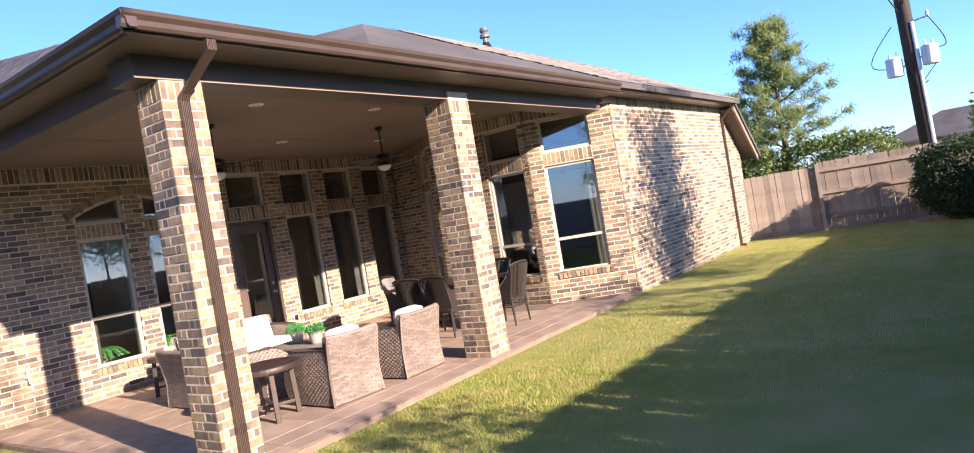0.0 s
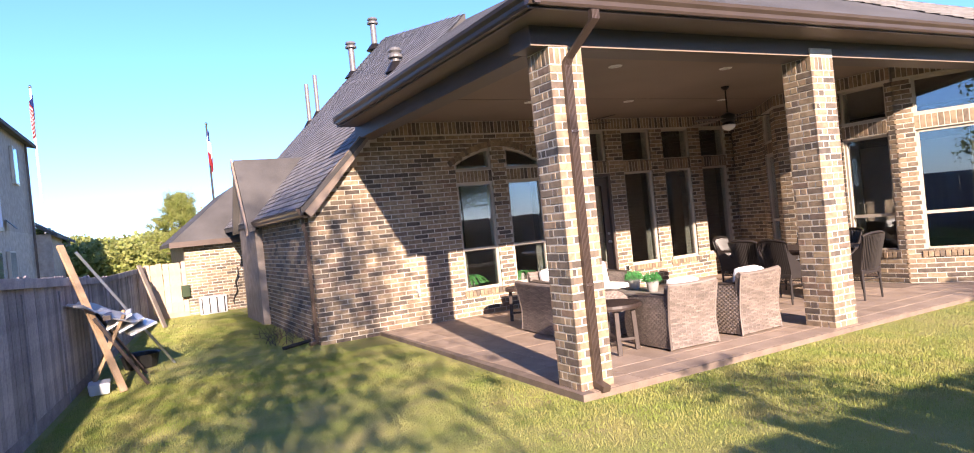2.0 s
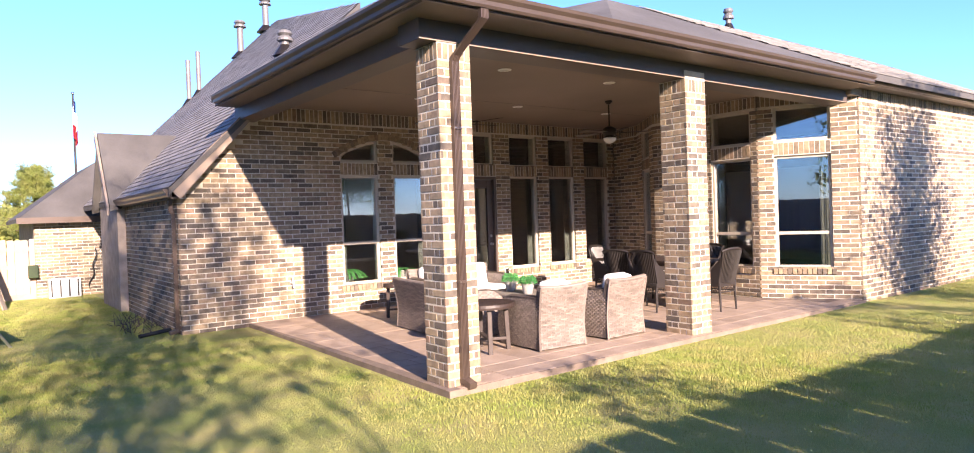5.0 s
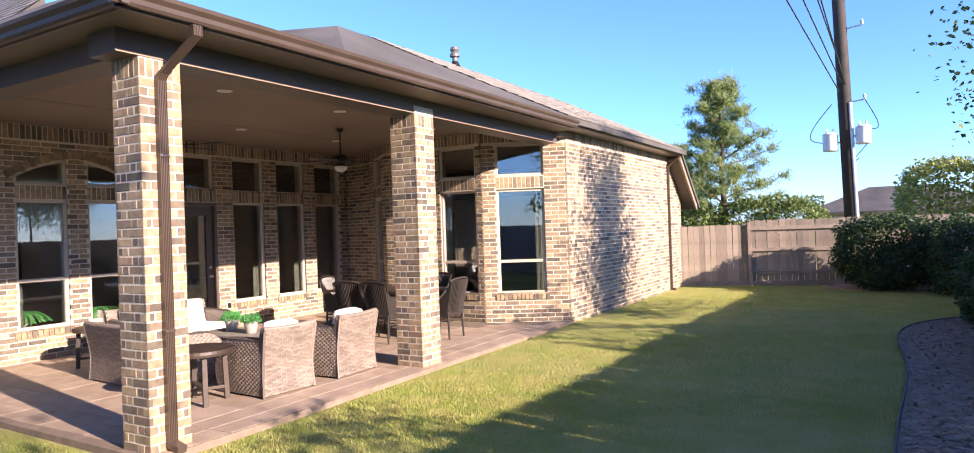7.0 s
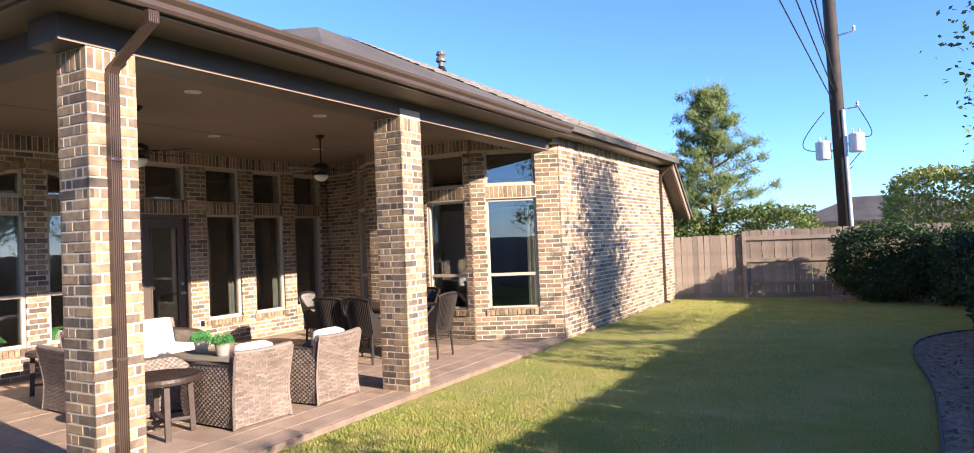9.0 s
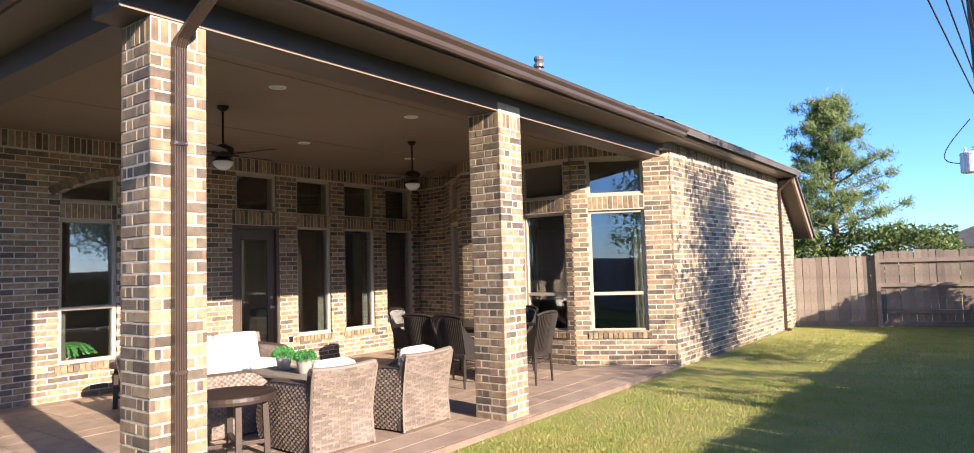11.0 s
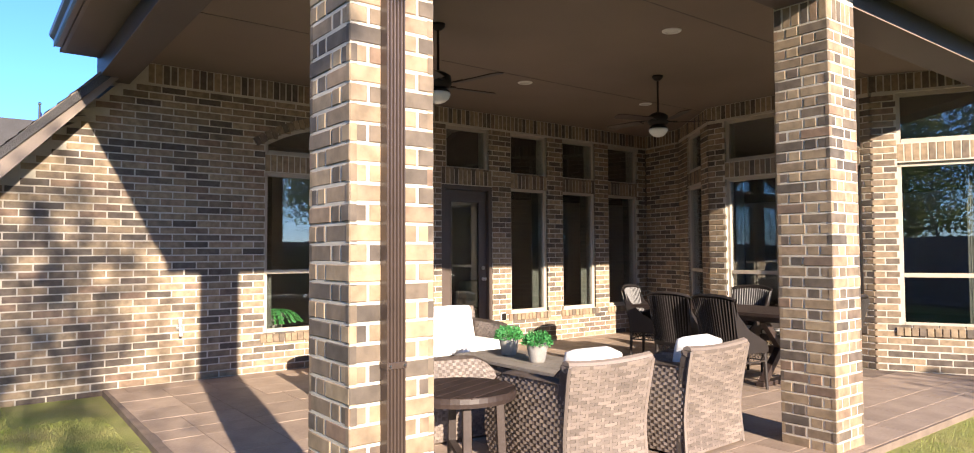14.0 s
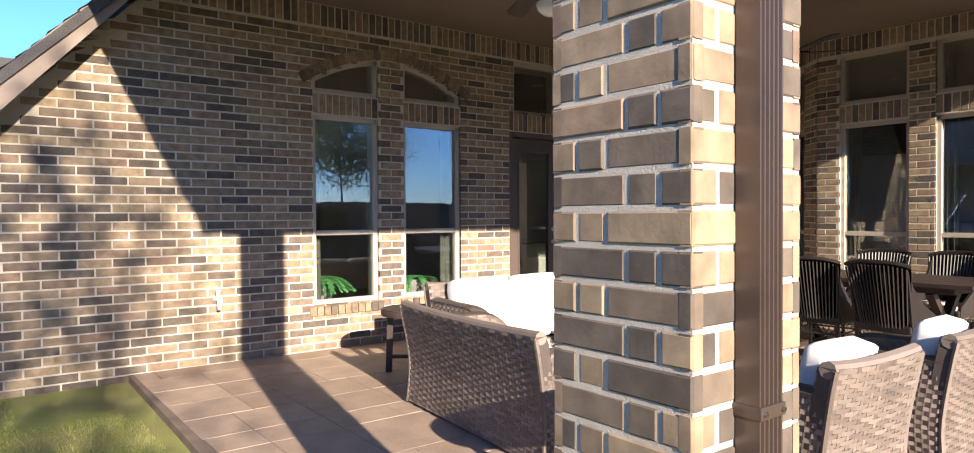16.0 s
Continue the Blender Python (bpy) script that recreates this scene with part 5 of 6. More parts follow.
def fern(x, y, z, label):
    f = thing("fern", pose(x, y, z), label, "plant")
    part("pot", lathe(bmesh.new(), [(0.11, 0), (0.15, 0.22), (0.14, 0.24), (0.12, 0.2), (0.01, 0.19)], 20), POT, f)
    rnd = random.Random(int(y * 100))
    v, fc = [], []
    for i in range(60):
        a, ln = rnd.uniform(0, 6.28), rnd.uniform(0.22, 0.4)
        d = Vector((math.cos(a), math.sin(a), 0))
        sd = Vector((-d.y, d.x, 0))
        prev = Vector((0, 0, 0.2))
        for k in range(1, 9):
            t = k / 8
            p = Vector((0, 0, 0.2)) + d * ln * t + Vector((0, 0, 0.34 * t - 0.42 * t * t))
            for s in (-1, 1):
                n0 = len(v)
                v += [prev, p, p + sd * s * 0.055 * (1 - t * 0.7) + d * 0.02]
                fc.append((n0, n0 + 1, n0 + 2))
            prev = p
    link("fronds", mesh_of("fronds", v, fc), HERB, f)


fern(-10.98, 6.15, 0.35, "bright green fern in a pot behind the window")
fern(-11.05, 5.05, 0.40, "small potted fern behind the window")
for y, z in ((6.15, 0.19), (5.05, 0.21)):
    st = thing("plant_stand", pose(-11.0, y, 0.02), "woven basket stand under an indoor fern", "stand")
    part("basket", lathe(bmesh.new(), [(0.13, 0), (0.17, z), (0.17, 2 * z - 0.05), (0.15, 2 * z - 0.04)], 20), WICKER, st)


# ---- fences ----
def fence(name, a, b, h, material, label, rails_seen=False, fall=None, z=-0.06, bays=2.4, battens=False):
    """A privacy fence from a to b: overlapping pickets of uneven height, rails and posts; each picket a piece."""
    a, b = Vector((*a, z)), Vector((*b, z))
    d = (b - a)
    ln = d.length
    d.normalize()
    ang = math.degrees(math.atan2(d.y, d.x))
    top = thing(name, Matrix.Translation(a) @ pose(0, 0, 0, 0, 0, ang), label, "fence", kind="structure")
    n = int(ln / 0.142)
    me = None

    def top_at(x):
        return min(h, max(fall[1], h - fall[0] * (x - fall[2]))) if fall else h
    rnd = random.Random(int(ln * 10))
    lots_v, lots_f = [], []
    base = []
    for i in range(n):
        x = (i + 0.5) * ln / n
        hh = top_at(x) + rnd.uniform(-0.02, 0.015)
        w = 0.069
        dog = 0.02
        pr = [(-w, 0.02), (w, 0.02), (w, hh - dog), (w - dog, hh), (-w + dog, hh), (-w, hh - dog)]
        if i < 300:
            if i % 6 == 0 or me is None:
                vv = [(px, -0.009, pz) for px, pz in pr] + [(px, 0.009, pz) for px, pz in pr]
                ff = [tuple(reversed(range(6))), tuple(range(6, 12))] + [(k, (k + 1) % 6, 6 + (k + 1) % 6, 6 + k) for k in range(6)]
                me = mesh_of("picket", vv, ff)
                me.materials.append(material)
            ob = new("picket", me)
            ob.parent = top
            ob.matrix_basis = pose(x, rnd.uniform(-0.004, 0.004), rnd.uniform(-0.012, 0.012), 0, rnd.uniform(-0.5, 0.5), rnd.uniform(-1.2, 1.2))
    side = 1 if rails_seen else -1
    k = max(1, round(ln / bays))
    for i in range(k + 1):
        x = ln * i / k
        hp = top_at(x) - 0.05
        part("post", bx((x, side * 0.065, hp / 2), (0.09, 0.09, hp), bevel=0.004), material, top)
        if battens:
            part("batten", bx((x, -0.018, (hp - 0.1) / 2), (0.045, 0.016, hp - 0.1), bevel=0.003), material, top, "dark weathered seam batten")
    for share, off in ((0, 0.35), (0.55, 0), (1, -0.22)):
        for i in range(k):
            xa, xb = ln * i / k, ln * (i + 1) / k
            za, zb = top_at(xa) * share + off, top_at(xb) * share + off
            tilt = math.degrees(math.atan2(za - zb, xb - xa))
            part("rail", bx((0, 0, 0), (xb - xa - 0.003, 0.04, 0.09), pose((xa + xb) / 2, side * 0.032, (za + zb) / 2, 0, tilt, 0), bevel=0.003), material, top)
            if battens and share == 1:
                part("cap_board", bx((0, 0, 0), (xb - xa - 0.004, 0.03, 0.10), pose((xa + xb) / 2, -0.032, (za + zb) / 2 + 0.175, 0, tilt, 0), bevel=0.003), material, top)
    part("kickboard", bx((ln / 2, 0.0, 0.05), (ln, 0.035, 0.16), bevel=0.003), material, top)
    return top


fence("fence_side", (1.9, -2.52), (-19.3, -0.02), 1.80, FENCE, "weathered grey cedar privacy fence beside the lawn", rails_seen=True, fall=(0.037, 1.38, 3.4), bays=1.6, battens=True)
fence("fence_gate_far", (-19.3, -0.02), (-19.25, 0.98), 1.42, NEWFENCE, "pale newer cedar fence across the side yard", rails_seen=True)
fence("fence_end_near", (-4.95, 18.35), (-3.2, 18.95), 1.62, FENCE_B, "weathered cedar fence joining the house", rails_seen=True)
fence("fence_end", (2.3, 19.95), (-3.2, 18.95), 1.72, FENCE_B, "weathered cedar fence with its rails and posts showing", rails_seen=True)
fence("fence_back", (2.3, 19.95), (1.9, -2.52), 1.80, FENCE_B, "weathered cedar privacy fence behind the planting bed", rails_seen=True)


# ---- plants ----
def leaves(n, where, size, rnd, flat=0.0, long=1.5):
    """n small folded leaves; where() gives a place."""
    v, f = [], []
    for i in range(n):
        c = where()
        d = Vector((rnd.gauss(0, 1), rnd.gauss(0, 1), rnd.gauss(0, 0.7))).normalized()
        s = d.cross(Vector((rnd.gauss(0, 1), rnd.gauss(0, 1), rnd.gauss(0, 1)))).normalized()
        u = d.cross(s)
        a = size * rnd.uniform(0.6, 1.3)
        k = len(v)
        v += [c, c + d * a * long * 0.5 + s * a * 0.5 + u * a * 0.12, c + d * a * long, c + d * a * long * 0.5 - s * a * 0.5 + u * a * 0.12]
        f += [(k, k + 1, k + 2), (k, k + 2, k + 3)]
    return v, f


def limb(bm, a, b, r1, r2, rnd, n=4, wob=0.05):
    a, b = Vector(a), Vector(b)
    prev, pts = a, [a]
    for i in range(1, n + 1):
        t = i / n
        p = a.lerp(b, t) + Vector((rnd.gauss(0, 1), rnd.gauss(0, 1), rnd.gauss(0, 0.5))) * wob * (b - a).length * (0 if i == n else 1)
        tube(bm, prev, p, r1 + (r2 - r1) * (i - 1) / n, r1 + (r2 - r1) * t, 8, caps=False)
        prev = p
        pts.append(p)
    return pts


def tree(name, m, h, trunk_h, spread, nleaf, leaf, label, seed, size=0.05, clumps=34, trunk_r=0.09, crown_low=None):
    """A broad tree: tapered trunk, forking limbs, leaves in loose clumps at the limbs' ends."""
    rnd = random.Random(seed)
    t = thing(name, m, label, "tree")
    bm = bmesh.new()
    limb(bm, (0, 0, -0.1), (rnd.uniform(-.1, .1), rnd.uniform(-.1, .1), h * 0.8), trunk_r, trunk_r * 0.25, rnd, 8, 0.012)
    ends = []
    lo = crown_low or trunk_h
    for i in range(clumps):
        a = rnd.uniform(0, 6.283)
        zz = rnd.uniform(0.0, 1.0)
        base = trunk_h + (h * 0.75 - trunk_h) * zz * 0.8
        rr = spread * (0.35 + 0.65 * rnd.random()) * (1 - 0.55 * zz)
        end = Vector((math.cos(a) * rr, math.sin(a) * rr, lo + (h - lo) * min(1, zz * 0.9 + rnd.uniform(0, 0.18))))
        pts = limb(bm, (0, 0, base), end, trunk_r * 0.35 * (1 - 0.5 * zz), 0.008, rnd, 4, 0.06)
        ends += pts[2:]
    part("trunk", bm, BARK, t, smooth=True)

    def where():
        e = rnd.choice(ends)
        return e + Vector((rnd.gauss(0, 1), rnd.gauss(0, 1), rnd.gauss(0, 0.8))) * spread * 0.13
    v, f = leaves(nleaf, where, size, rnd)
    link("crown", mesh_of("crown", v, f), leaf, t, "loose crown of small leaves")
    return t


def pine_tree(m, h, label, seed, leaf=PINE):
    rnd = random.Random(seed)
    t = thing("pine_tree", m, label, "tree")
    bm = bmesh.new()
    limb(bm, (0, 0, -0.1), (0, 0, h), 0.16, 0.02, rnd, 8, 0.006)
    tips = []
    for i in range(38):
        z = 1.2 + (h - 1.4) * (i / 38) ** 0.95
        a = i * 2.4 + rnd.uniform(-.3, .3)
        ln = (h - z) * 0.46 * rnd.uniform(0.5, 1.25) + 0.30
        e = Vector((math.cos(a) * ln, math.sin(a) * ln, z + ln * 0.35))
        pts = limb(bm, (0, 0, z), e, 0.035, 0.008, rnd, 4, 0.04)
        tips += [(p, k / 4) for k, p in enumerate(pts) if k > 0]
        for q in range(4):
            b = pts[2] + Vector((rnd.gauss(0, .3), rnd.gauss(0, .3), rnd.uniform(0, .35)))
            tips.append((b, 0.8))
    part("trunk", bm, BARK, t, smooth=True)
    v, f = [], []
    for p, k in tips:
        for i in range(int(16 + 120 * k * k)):
            d = Vector((rnd.gauss(0, 1), rnd.gauss(0, 1), rnd.gauss(0.5, 0.8))).normalized()
            c = p + Vector((rnd.gauss(0, 1), rnd.gauss(0, 1), rnd.gauss(0, 0.8))) * 0.11
            s = d.orthogonal().normalized() * 0.015
            ln = rnd.uniform(0.13, 0.24)
            n = len(v)
            v += [c - s, c + s, c + d * ln]
            f.append((n, n + 1, n + 2))
    link("crown", mesh_of("crown", v, f), leaf, t, "tufts of long pine needles")


def shrub(name, m, s, n, leaf, label, seed, size=0.05, category="shrub", group=""):
    """A dense bush: short stems and leaves packed over an uneven rounded mass."""
    rnd = random.Random(seed)
    t = thing(name, m, label, category, group)
    bm = bmesh.new()
    for i in range(16):
        a = rnd.uniform(0, 6.28)
        limb(bm, (rnd.gauss(0, .1), rnd.gauss(0, .1), -0.05), (math.cos(a) * s[0] * 0.35, math.sin(a) * s[1] * 0.35, s[2] * rnd.uniform(0.5, 0.9)), 0.02, 0.006, rnd, 3, 0.05)
    tagged(part("stem_cluster", bm, BARK, t), kind="stuff")

    def where():
        d = Vector((rnd.gauss(0, 1), rnd.gauss(0, 1), rnd.gauss(0, 1))).normalized()
        r = rnd.uniform(0.72, 1.0) * (1 + 0.18 * noise.noise(d * 2.3 + Vector((seed, 0, 0))))
        k = max(abs(d.x), abs(d.y), abs(d.z))
        d = d / (0.55 + 0.45 * k)
        return Vector((d.x * s[0] / 2 * r, d.y * s[1] / 2 * r, s[2] * (0.5 + 0.5 * max(-0.98, min(1, d.z)) * r)))
    v, f = leaves(n, where, size, rnd)
    link("foliage", mesh_of("foliage", v, f), leaf, t)
    return t


shrub("hedge_shrub", pose(-0.05, 18.1, -0.05), (2.3, 1.7, 1.75), 15000, HEDGE, "dense dark green clipped shrub in front of the fence", 3, 0.05, group="hedge shrubs")
shrub("hedge_shrub", pose(1.45, 17.2, -0.05), (1.6, 1.7, 1.7), 9000, HEDGE, "dense dark green shrub beside the fence corner", 4, 0.05, group="hedge shrubs")
shrub("flower_shrub", pose(1.35, 8.6, -0.05), (1.0, 1.1, 1.35), 5000, HEDGE, "dark leafy shrub in the mulch bed", 5, 0.055)
shrub("flower_shrub", pose(1.50, 10.4, -0.05), (1.1, 1.3, 1.6), 6000, HEDGE, "tall dark leafy shrub in the mulch bed", 6, 0.055)
shrub("flower_shrub", pose(1.4, 12.6, -0.05), (1.0, 1.2, 1.2), 4500, HEDGE, "dark leafy shrub against the fence", 7, 0.055)
tree("yard_tree", pose(3.0, 11.5, -0.06), 6.6, 2.2, 2.6, 14000, LEAF, "slender young tree with yellow-green leaves in the bed", 21, 0.062, 50, 0.05, 2.2)
tree("yard_tree", pose(4.8, -1.35, -0.06), 9.8, 2.4, 2.8, 8000, LEAF, "tall leafy tree behind the back fence", 22, 0.085, 84, 0.05, 2.7)
tree("yard_tree", pose(4.9, 0.15, -0.06), 8.2, 4.6, 1.45, 950, LEAF, "slim open tree behind the back fence", 27, 0.085, 30, 0.035, 5.2)
tree("yard_tree", pose(4.5, -4.0, -0.06), 7.4, 1.8, 3.0, 1500, LEAF, "leafy yard tree that dapples the lawn", 24, 0.085, 46, 0.045, 1.7)
for i, (x, y, h) in enumerate(((13.5, -10.5, 8.5), (11.0, -15.0, 9.0), (20.0, -13.0, 9.5))):
    tree("far_tree", pose(x, y, -0.06), h, 2.0, 3.4, 5000, LEAF, "leafy tree beyond the back fence", 60 + i, 0.16, 50, 0.14, 1.8)
shrub("tall_shrub", pose(3.0, 8.9, 0), (1.5, 2.6, 3.1), 2600, LEAF, "tall open shrub rising behind the back fence", 25, 0.07)
shrub("tall_shrub", pose(3.1, 3.1, 0), (1.2, 1.8, 2.85), 1700, LEAF, "open leafy shrub rising behind the back fence", 26, 0.07)
pine_tree(pose(-5.2, 25.5, 0), 6.8, "young pine tree with open branches behind the fence", 8)
pine_tree(pose(-40, 2.4, 0), 4.7, "slim conifer beyond the side yard", 14, FARLEAF)
pine_tree(pose(-7.6, 27.5, 0), 4.6, "smaller pine tree behind the house", 9)
shrub("bush", pose(-3.6, 25.0, 0), (4.0, 2.0, 2.5), 9000, PINE, "soft green bush behind the end fence", 10, 0.08)
shrub("bush", pose(-6.6, 24.4, 0), (3.0, 2.0, 2.4), 7000, PINE, "soft green bush behind the end fence", 12, 0.08)
for i, (x, y, s) in enumerate(((2.5, 38, 1.0), (6.0, 36, 1.1), (9.5, 40, 1.2), (13.5, 38, 1.1))):
    shrub("far_tree", pose(x, y, 0), (5.0 * s, 3.5, 4.3 * s), 7000, FARLEAF, "distant yellow-green tree beyond the fence", 30 + i, 0.14, "tree", "far trees")
for i, (x, y, s) in enumerate(((-44, -6.5, 4.0), (-46, -1.0, 2.7), (-47, 2.0, 3.0), (-50, 6.5, 4.6), (-48, -12, 7.0), (-56, 11, 6.5), (-62, -4, 3.6))):
    shrub("far_tree", pose(x, y, 0), (6.5, 6.5, s), 8000, FARLEAF if i else LEAF, "distant leafy tree beyond the side yard", 40 + i, 0.2, "tree", "far trees")

# mulch bed with an edging
BED = [(0.45, -2.2), (0.30, 0.0), (0.75, 2.0), (0.62, 3.6), (0.15, 5.0), (0.09, 5.8), (0.17, 7.7), (0.19, 8.9), (0.11, 10.7), (0.21, 11.8), (0.5, 12.55), (0.96, 13.15), (1.5, 13.5), (1.94, 13.65)]


def smooth_line(pts, steps=6):
    """A Catmull-Rom line through the points."""
    out = []
    for i in range(len(pts) - 1):
        p = [Vector(pts[max(0, min(len(pts) - 1, i + k))]) for k in (-1, 0, 1, 2)]
        for n in range(steps):
            t = n / steps
            out.append(0.5 * (2 * p[1] + (p[2] - p[0]) * t + (2 * p[0] - 5 * p[1] + 4 * p[2] - p[3]) * t * t + (3 * p[1] - p[0] - 3 * p[2] + p[3]) * t ** 3))
    return out + [Vector(pts[-1])]


BED_LINE = smooth_line(BED)
BED_Y, BED_X = [p.y for p in BED_LINE], [p.x for p in BED_LINE]
bed = bmesh.new()
slab(bed, [(1.95, -2.3, -0.01)] + [(p.x, p.y, -0.01) for p in BED_LINE], 0.12)
structure("planting_bed", bed, SOIL, "dark mulch planting bed with a curved edge", "bed")
bed = bmesh.new()
slab(bed, [(2.0, 17.95, -0.02)] + [(p.x, p.y, -0.02) for p in smooth_line([(1.0, 18.05), (-0.2, 17.9), (-0.9, 18.0), (-1.35, 18.4), (-1.2, 19.2)])] + [(2.2, 19.85, -0.02)], 0.10)
structure("planting_bed_hedge", bed, SOIL, "mulch bed under the clipped hedge", "bed")
edge = bmesh.new()
for p, q in zip(BED_LINE, BED_LINE[1:]):
    beam(edge, (*p, -0.015), (*q, -0.015), 0.015, 0.05)
structure("bed_edging", edge, BLACK, "thin black edging strip round the bed", "edging")
rnd = random.Random(77)
cv, cf = [], []
for i in range(9000):
    y = rnd.uniform(4.0, 13.5)
    x = rnd.uniform(float(np.interp(y, BED_Y, BED_X)) + 0.02, 1.92)
    p, a, s = Vector((x, y, 0.0)), rnd.uniform(0, 6.28), rnd.uniform(0.01, 0.035)
    d, e = Vector((math.cos(a), math.sin(a), rnd.uniform(-.3, .5))) * s, Vector((-math.sin(a), math.cos(a), 0)) * s * 0.4
    k = len(cv)
    cv += [p - d - e, p + d - e, p + d + e, p - d + e]
    cf.append((k, k + 1, k + 2, k + 3))
tagged(link("mulch_chips", mesh_of("mulch_chips", cv, cf), SOIL), "loose bark mulch chips", "mulch", kind="stuff")


# ---- utility pole and lines ----
def utility_pole():
    p = thing("utility_pole", pose(-0.9, 22.0, 0), "dark wooden utility pole with grey transformers", "utility pole")
    part("pole", tube(bmesh.new(), (0, 0, -0.2), (-0.32, 0, 13), 0.20, 0.15, 18), POLEWOOD, p, smooth=True)
    part("conduit", tube(bmesh.new(), (0.14, -0.14, 0), (0.02, -0.14, 4.9), 0.05), GREYMETAL, p)
    for dx, z in ((-0.42, 3.55), (0.42, 3.7)):
        t = part("transformer", lathe(bmesh.new(), [(0.17, 0), (0.20, 0.02), (0.20, 0.46), (0.21, 0.47), (0.20, 0.50), (0.10, 0.54), (0.03, 0.55)], 20, pose(dx - 0.1, -0.1, z)), GREYMETAL, p, "grey cylindrical transformer", smooth=False)
        for k in (-0.08, 0.08):
            part("bushing", lathe(bmesh.new(), [(0.03, 0), (0.035, 0.03), (0.02, 0.06), (0.03, 0.09), (0.012, 0.14)], 12, pose(dx - 0.1 + k, -0.1, z + 0.52)), WHITE, t)
        part("bracket", beam(bmesh.new(), (dx - 0.1, -0.05, z + 0.25), (-0.08, 0, z + 0.25), 0.05, 0.05), GREYMETAL, p)
    for z in (4.9, 7.0):
        part("arm", beam(bmesh.new(), (-0.2, 0, z), (0.38, -0.1, z + 0.05), 0.04, 0.04), GREYMETAL, p)
        part("insulator", lathe(bmesh.new(), [(0.03, 0), (0.05, 0.03), (0.03, 0.06), (0.05, 0.09), (0.02, 0.15)], 12, pose(0.38, -0.1, z + 0.06)), GREYMETAL, p)
    for a, b, sag in (((-0.62, -0.1, 3.8), (-0.45, -0.12, 4.9), 0.5), ((0.52, -0.1, 4.1), (0.36, -0.1, 5.0), -0.25), ((0.5, -0.12, 3.8), (0.2, -0.15, 3.3), 0.3)):
        bm = sweep(bmesh.new(), [Vector(a).lerp(Vector(b), i / 10) + Vector((-sag * math.sin(math.pi * i / 10), 0, -0.3 * math.sin(math.pi * i / 10))) for i in range(11)], 0.012, 6)
        part("cable", bm, BLACK, p)
    return p


utility_pole()
def power_line(a, b, sag):
    """A hanging wire as one round curve."""
    cu = bpy.data.curves.new("power_line", 'CURVE')
    cu.dimensions, cu.bevel_depth, cu.bevel_resolution = '3D', 0.016, 2
    sp = cu.splines.new('POLY')
    sp.points.add(24)
    for k in range(25):
        t = k / 24
        q = Vector(a).lerp(Vector(b), t) - Vector((0, 0, sag * math.sin(math.pi * t)))
        sp.points[k].co = (*q, 1)
    cu.materials.append(BLACK)
    tagged(new("power_line", cu), "black overhead power line from the utility pole", "cable", "overhead lines")


for dx, dz in ((-0.25, 0.0), (-0.08, 0.25), (0.10, 0.5), (0.22, 0.2)):
    power_line((-1.05 + dx * 0.3, 22, 5.2 + dz), (-4.6 + dx * 9, -30, 17.5 + dz), 0.4)


# ---- beyond the end fence: pavilion and house ----
def pavilion():
    p = thing("pavilion", pose(-4.9, 44, -0.1) @ Matrix.Scale(0.62, 4), "open gabled pavilion with a dark roof beyond the fence", "pavilion")
    for x in (-2.0, 2.0):
        for y in (-1.6, 1.6):
            part("post", bx((x, y, 1.75), (0.22, 0.22, 3.5)), RAWWOOD, p)
    part("roof_slope", slab(bmesh.new(), [(-2.7, -2.1, 3.5), (-2.7, 2.1, 3.5), (0, 2.1, 4.9), (0, -2.1, 4.9)], 0.15), SHINGLE, p)
    part("roof_slope", slab(bmesh.new(), [(2.7, -2.1, 3.5), (2.7, 2.1, 3.5), (0, 2.1, 4.9), (0, -2.1, 4.9)], 0.15), SHINGLE, p)
    part("gable", slab(bmesh.new(), [(-2.3, -2.0, 3.5), (2.3, -2.0, 3.5), (0, -2.0, 4.75)], 0.1, (0, 1, 0)), RAWWOOD, p)


pavilion()


def far_house(m, w, d, h, rh, label, wallmat=PALEBRICK):
    p = thing("house", m, label, "house", "houses beyond the fence")
    part("wall", bx((0, 0, h / 2), (w, d, h)), wallmat, p)
    for s in (-1, 1):
        part("roof", slab(bmesh.new(), [(-w / 2 - 0.4, s * (d / 2 + 0.4), h), (w / 2 + 0.4, s * (d / 2 + 0.4), h), (w / 2 - d / 2, 0, h + rh), (-w / 2 + d / 2, 0, h + rh)], 0.15), SHINGLE, p)
        part("roof_hip", slab(bmesh.new(), [(s * (w / 2 + 0.4), -d / 2 - 0.4, h), (s * (w / 2 + 0.4), d / 2 + 0.4, h), (s * (w / 2 - d / 2), 0, h + rh)], 0.15), SHINGLE, p)
    for i in range(4):
        wn2 = part("window", bx((-w / 2 + w * (i + 0.5) / 4, -d / 2 - 0.02, h * 0.55), (1.0, 0.08, 1.3)), FRAME, p)
        part("pane", bx((-w / 2 + w * (i + 0.5) / 4, -d / 2 - 0.065, h * 0.55), (0.86, 0.01, 1.16)), GLASS, wn2)


far_house(pose(0.5, 56, -0.6), 11, 7, 2.6, 1.7, "distant brick house with a grey hip roof")
far_house(pose(18, 4, 0, 0, 0, 90), 18, 10, 3.4, 3.6, "brick house with a grey hip roof behind the back fence")


